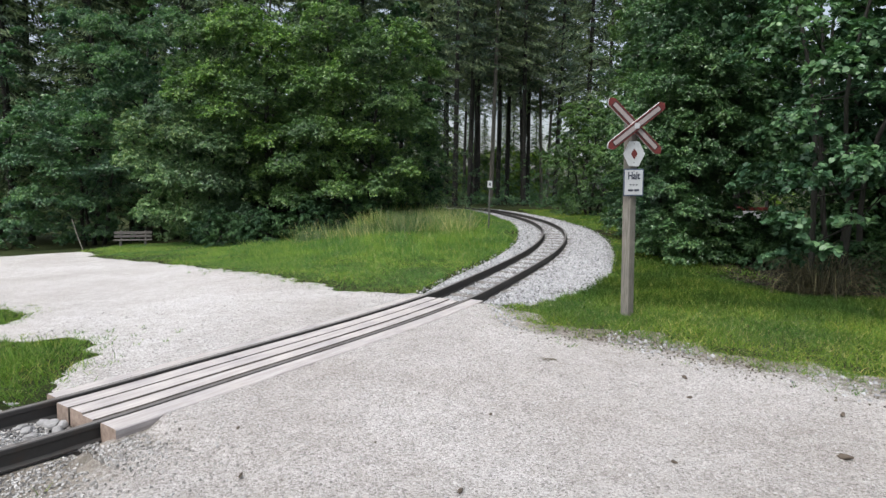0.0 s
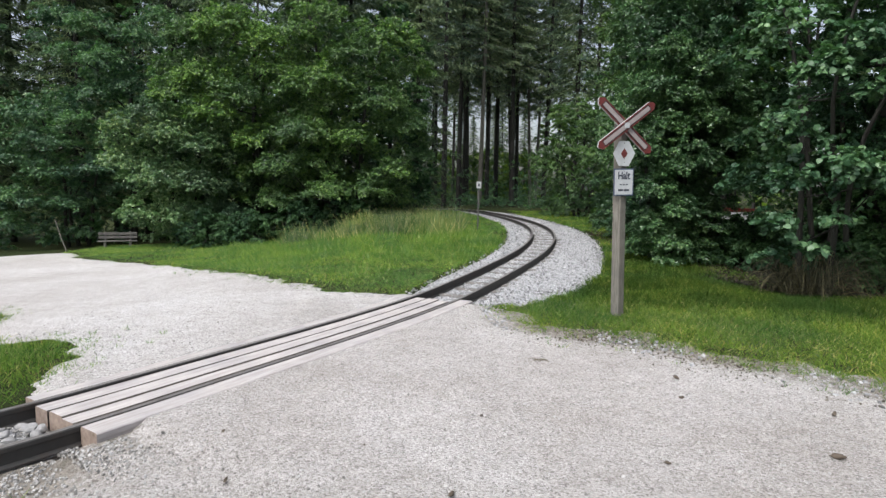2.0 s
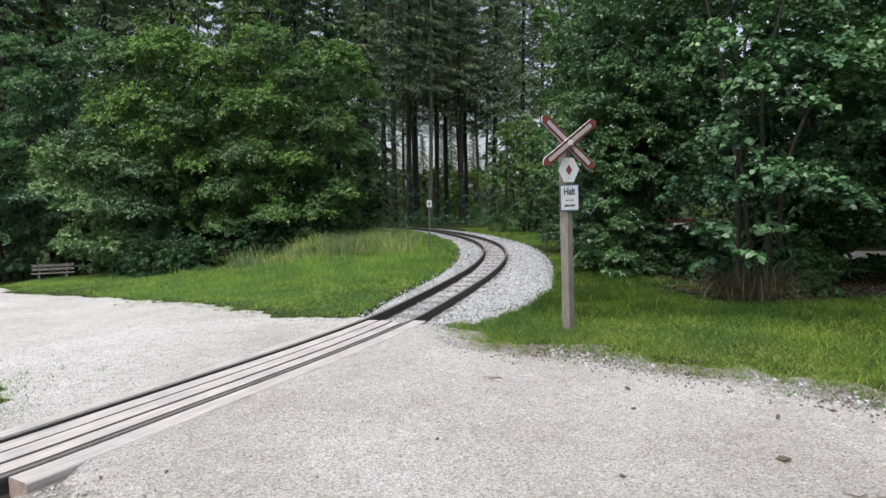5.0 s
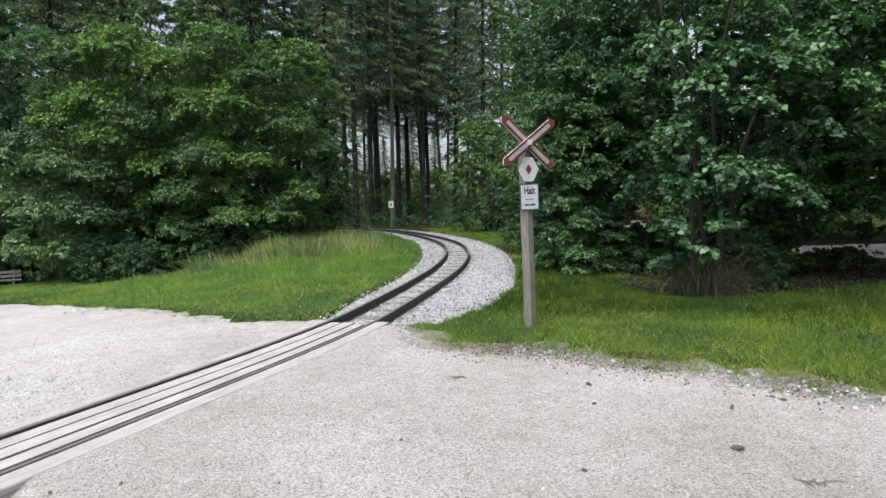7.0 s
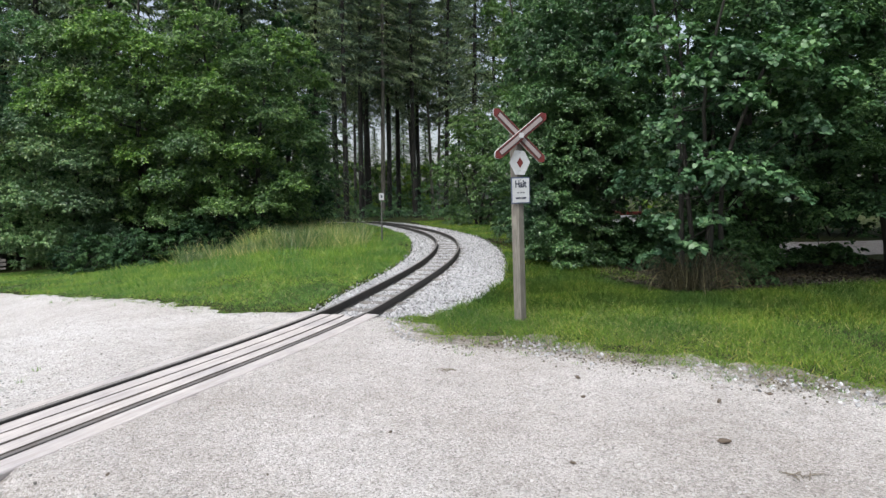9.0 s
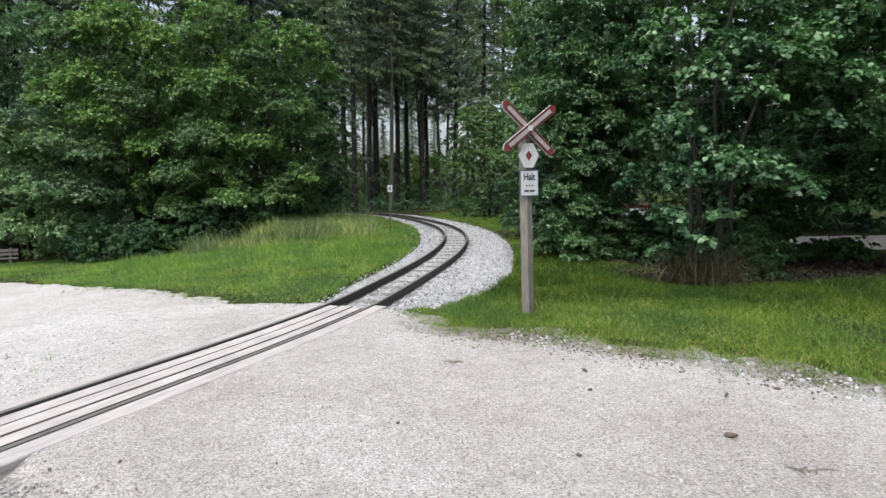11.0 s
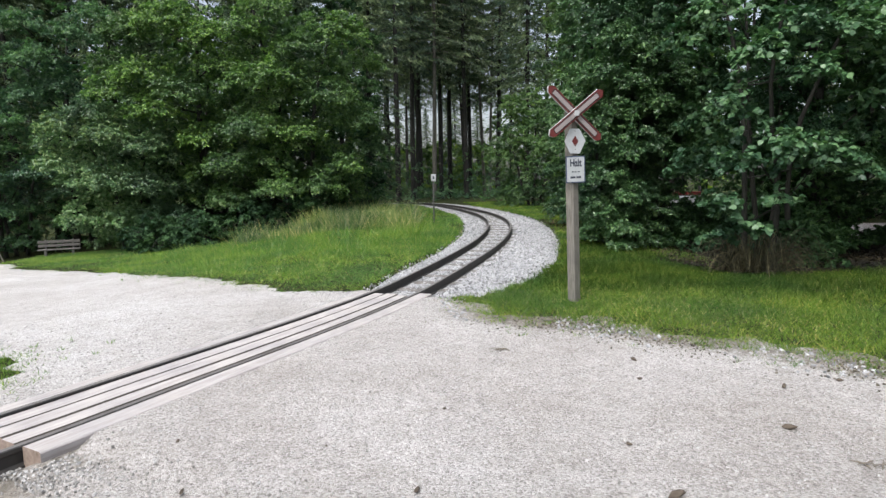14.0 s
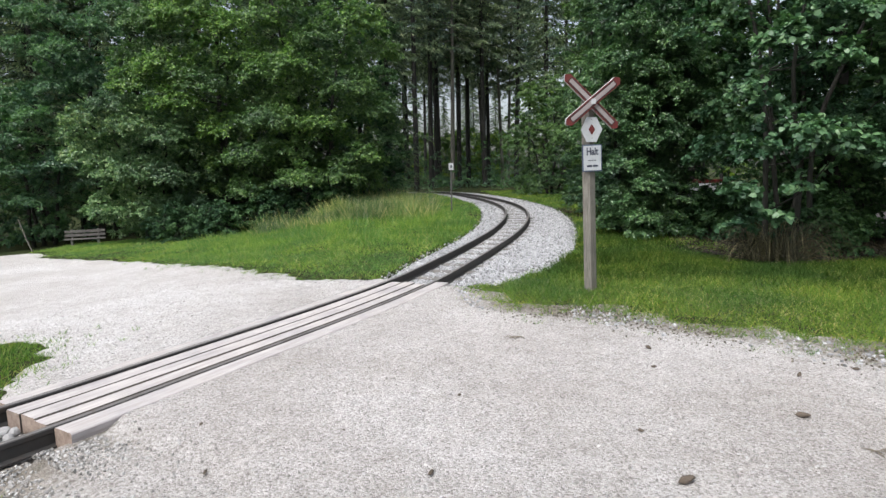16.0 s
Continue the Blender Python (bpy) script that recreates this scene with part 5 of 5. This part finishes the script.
def coarse_gravel():
    """Coarser, dirtier stones spilled beside the near rail and at the plank's end."""
    r = np.random.RandomState(74)
    n = 5200
    s = S_NEAR + 0.15 - 2.2 * r.uniform(0, 1, n)
    lat = np.where(r.uniform(0, 1, n) < 0.35, r.uniform(-0.26, 0.26, n), 0.42 + np.abs(r.normal(0, 0.38, n)))
    s, lat = s[(s < S_NEAR - 0.1) | (lat > 0.6)], lat[(s < S_NEAR - 0.1) | (lat > 0.6)]
    p = along(s, lat)
    z = np.maximum(path_height(p[:, 0], p[:, 1]), ground_height(p[:, 0], p[:, 1])) + 0.003
    z = np.where(np.abs(lat) < 0.3, gz(p[:, 0], p[:, 1]) - 0.048, z)
    return mesh_of("coarse_gravel", *stones(r, np.column_stack((p, z)), r.uniform(0.007, 0.015, len(s))), M_PEBBLE)


tagged(new("coarse_gravel", coarse_gravel()), "coarse dirty gravel spilled beside the rail", "gravel", kind="stuff")


def soil_crumbs():
    """Crumbs of dark soil, bark and dead roots trodden into the gravel's edge."""
    r = np.random.RandomState(75)
    n = 46000
    x, y = r.uniform(0.3, 5.2, n), r.uniform(2.6, 12, n)
    d = path_depth(x, y) + 0.8 * ragged(x, y)
    s, lat = from_track(x, y)
    ok = (d > -0.4) & (d < 0.7) & (r.uniform(0, 1, n) < 0.9 * np.exp(-np.abs(d - 0.02) / 0.22) * S(0.65 + wobble(x, y, 2.6, 21))) & (np.abs(lat) > 0.8)
    x, y = x[ok], y[ok]
    z = np.maximum(path_height(x, y), ground_height(x, y)) + 0.004
    return mesh_of("soil_crumbs", *stones(r, np.column_stack((x, y, z)), r.uniform(0.005, 0.018, len(x))), M_CRUMB)


tagged(new("soil_crumbs", soil_crumbs()), "crumbs of dark soil along the gravel's edge", "soil", kind="stuff")


# ---- rubble under the plank ends, fallen cones and twigs ----
def cone_mesh(seed):
    r = np.random.RandomState(seed)
    bm = bmesh.new()
    bmesh.ops.create_icosphere(bm, subdivisions=2, radius=0.5)
    for v in bm.verts:
        v.co *= 1 + 0.16 * r.normal()
        v.co.x *= 1.0 - 0.35 * v.co.z
        v.co.y *= 1.0 - 0.35 * v.co.z
    me = bpy.data.meshes.new("cone")
    bm.to_mesh(me)
    bm.free()
    me.materials.append(M_CONE)
    return me


def lump_mesh(seed):
    r = np.random.RandomState(seed)
    bm = bmesh.new()
    bmesh.ops.create_icosphere(bm, subdivisions=2, radius=0.5)
    cut = unit(r.normal(0, 1, (9, 3)))
    for v in bm.verts:
        q = np.array(v.co)
        for c in cut:
            over = q @ c - 0.34
            if over > 0:
                q = q - c * over * 0.9
        v.co = Vector(q + r.normal(0, 0.012, 3))
    me = bpy.data.meshes.new("rubble_stone")
    bm.to_mesh(me)
    bm.free()
    me.materials.append(M_RUBBLE)
    return me


for x, y, size, seed in ((-2.60, 3.90, 0.10, 1), (-2.70, 3.80, 0.08, 2), (-2.50, 3.80, 0.09, 3), (-2.78, 3.86, 0.07, 4), (-2.62, 3.72, 0.07, 5), (-2.53, 3.90, 0.09, 6), (-2.68, 3.93, 0.08, 7)):
    ob = new("rubble_stone", lump_mesh(seed))
    ob.matrix_world = pose(x, y, float(gz(x, y)) - 0.06 + size * 0.25, 0, 0, seed * 50) @ Matrix.Diagonal((size * 1.2, size, size * 0.7, 1))
    tagged(ob, "broken pale stone lying between the rails", "stone", group="stones at the end of the planks")

cones = [cone_mesh(k) for k in range(3)]
for k, (x, y, long) in enumerate(((-1.29, 3.72, 0.085), (2.45, 3.51, 0.085), (2.9, 4.22, 0.07), (2.08, 5.03, 0.06), (1.92, 4.53, 0.045), (0.11, 3.02, 0.06), (1.38, 3.41, 0.04), (1.38, 2.82, 0.10),
                                  (-1.08, 3.14, 0.045), (3.4, 4.3, 0.05), (0.35, 4.1, 0.035), (-0.4, 3.6, 0.03))):
    ob = new("spruce_cone", cones[k % 3])
    ob.matrix_world = pose(x, y, float(gz(x, y)) + 0.012 + long * 0.15, 85, 0, k * 67) @ Matrix.Diagonal((long * 0.42, long * 0.42, long, 1))
    tagged(ob, "dry brown spruce cone lying on the gravel", "cone", group="fallen cones")


def litter(name, label, x, y, n, reach, seed):
    r = np.random.RandomState(seed)
    paths, radii = [], []
    for k in range(n):
        p = np.array((x, y, 0)) + r.normal(0, reach * 0.3, 3) * (1.3, 0.6, 0)
        p[2] = float(gz(p[0], p[1])) + 0.012
        a = r.normal(0, 0.7)
        t = np.linspace(-0.5, 0.5, 4)[:, None]
        paths.append(p + np.array((math.cos(a), math.sin(a), 0)) * t * reach * r.uniform(0.4, 1.2) + UP * 0.015 * (0.25 - t ** 2) * r.uniform(0, 4))
        radii.append(np.array((0.002, 0.0035, 0.003, 0.0015)) * r.uniform(0.7, 1.5))
    tagged(new(name, mesh_of(name, *tubes(paths, radii, 5), M_TWIG)), label, "twig", kind="stuff")


litter("fallen_twig", "broken dry twig with needles on the gravel", 0.97, 5.52, 8, 0.12, 1)
litter("fallen_twig", "broken dry twig with needles on the gravel", 2.60, 3.02, 8, 0.13, 2)
litter("fallen_twig", "dry stick lying at the edge of the grass", 3.14, 5.42, 2, 0.24, 3)


def tufts():
    """Small tufts creeping over the gravel's edge."""
    r = np.random.RandomState(71)
    x, y = np.concatenate((r.uniform(-8, 6, 5200), r.uniform(0.8, 5.5, 3000))), np.concatenate((r.uniform(2.5, 14, 5200), r.uniform(3.0, 7.5, 3000)))
    d = path_depth(x, y)
    s, lat = from_track(x, y)
    ok = (d > -0.3) & (d < 0.6) & (r.uniform(0, 1, len(x)) < 0.6 * np.exp(-np.clip(d, 0, 1) / 0.16)) & (np.abs(lat) > 0.7)
    x, y = np.concatenate((x[ok], (-2.12, -2.6, -2.45))), np.concatenate((y[ok], (3.05, 2.75, 2.9)))
    n = 9
    px, py = np.repeat(x, n) + r.normal(0, 0.025, len(x) * n), np.repeat(y, n) + r.normal(0, 0.025, len(x) * n)
    v, f = blades(r, px, py, r.uniform(0.03, 0.075, len(px)), 0.006 * (0.7 + np.hypot(px, py) / 14), 0.9)
    return mesh_of("grass_tufts", v, f, M_GRASS)


tagged(new("grass_tufts", tufts()), "small grass tufts creeping over the gravel's edge", "grass", kind="stuff")


def dry_litter():
    """Withered leaves and cut grass lying on the turf round the post and along the gravel."""
    r = np.random.RandomState(72)
    x = np.concatenate((r.normal(2.75, 0.75, 900), r.uniform(1.0, 4.6, 1500), r.uniform(-4, 0, 500)))
    y = np.concatenate((r.normal(6.6, 0.55, 900), np.zeros(1500), np.zeros(500)))
    y[900:2400] = np.interp(x[900:2400], (1.0, 1.7, 2.4, 3.2, 3.9, 4.6), (6.8, 6.45, 5.97, 5.3, 4.5, 3.95)) + r.normal(0.25, 0.45, 1500)
    y[2400:] = np.interp(x[2400:], (-4, -3, -2, -1.4, -0.8), (11.5, 10.45, 9.35, 8.8, 8.72)) + r.normal(0.05, 0.12, 500)
    s, lat = from_track(x, y)
    ok = (np.abs(lat) > 0.9) & (r.uniform(0, 1, len(x)) < 0.7)
    x, y = x[ok], y[ok]
    z = np.maximum(ground_height(x, y), path_height(x, y)) + r.uniform(0.004, 0.035, len(x)) * (path_depth(x, y) < 0.03) + 0.004
    n = len(x)
    N = unit(np.column_stack((r.normal(0, 0.35, n), r.normal(0, 0.35, n), np.ones(n))))
    return mesh_of("dry_litter", *leaf_quads(np.column_stack((x, y, z)), N, r.normal(0, 1, (n, 3)), r.uniform(0.012, 0.034, n), 0.4), M_LITTER)


tagged(new("dry_litter", dry_litter()), "withered leaves and cut grass lying on the turf", "leaf litter", kind="stuff")
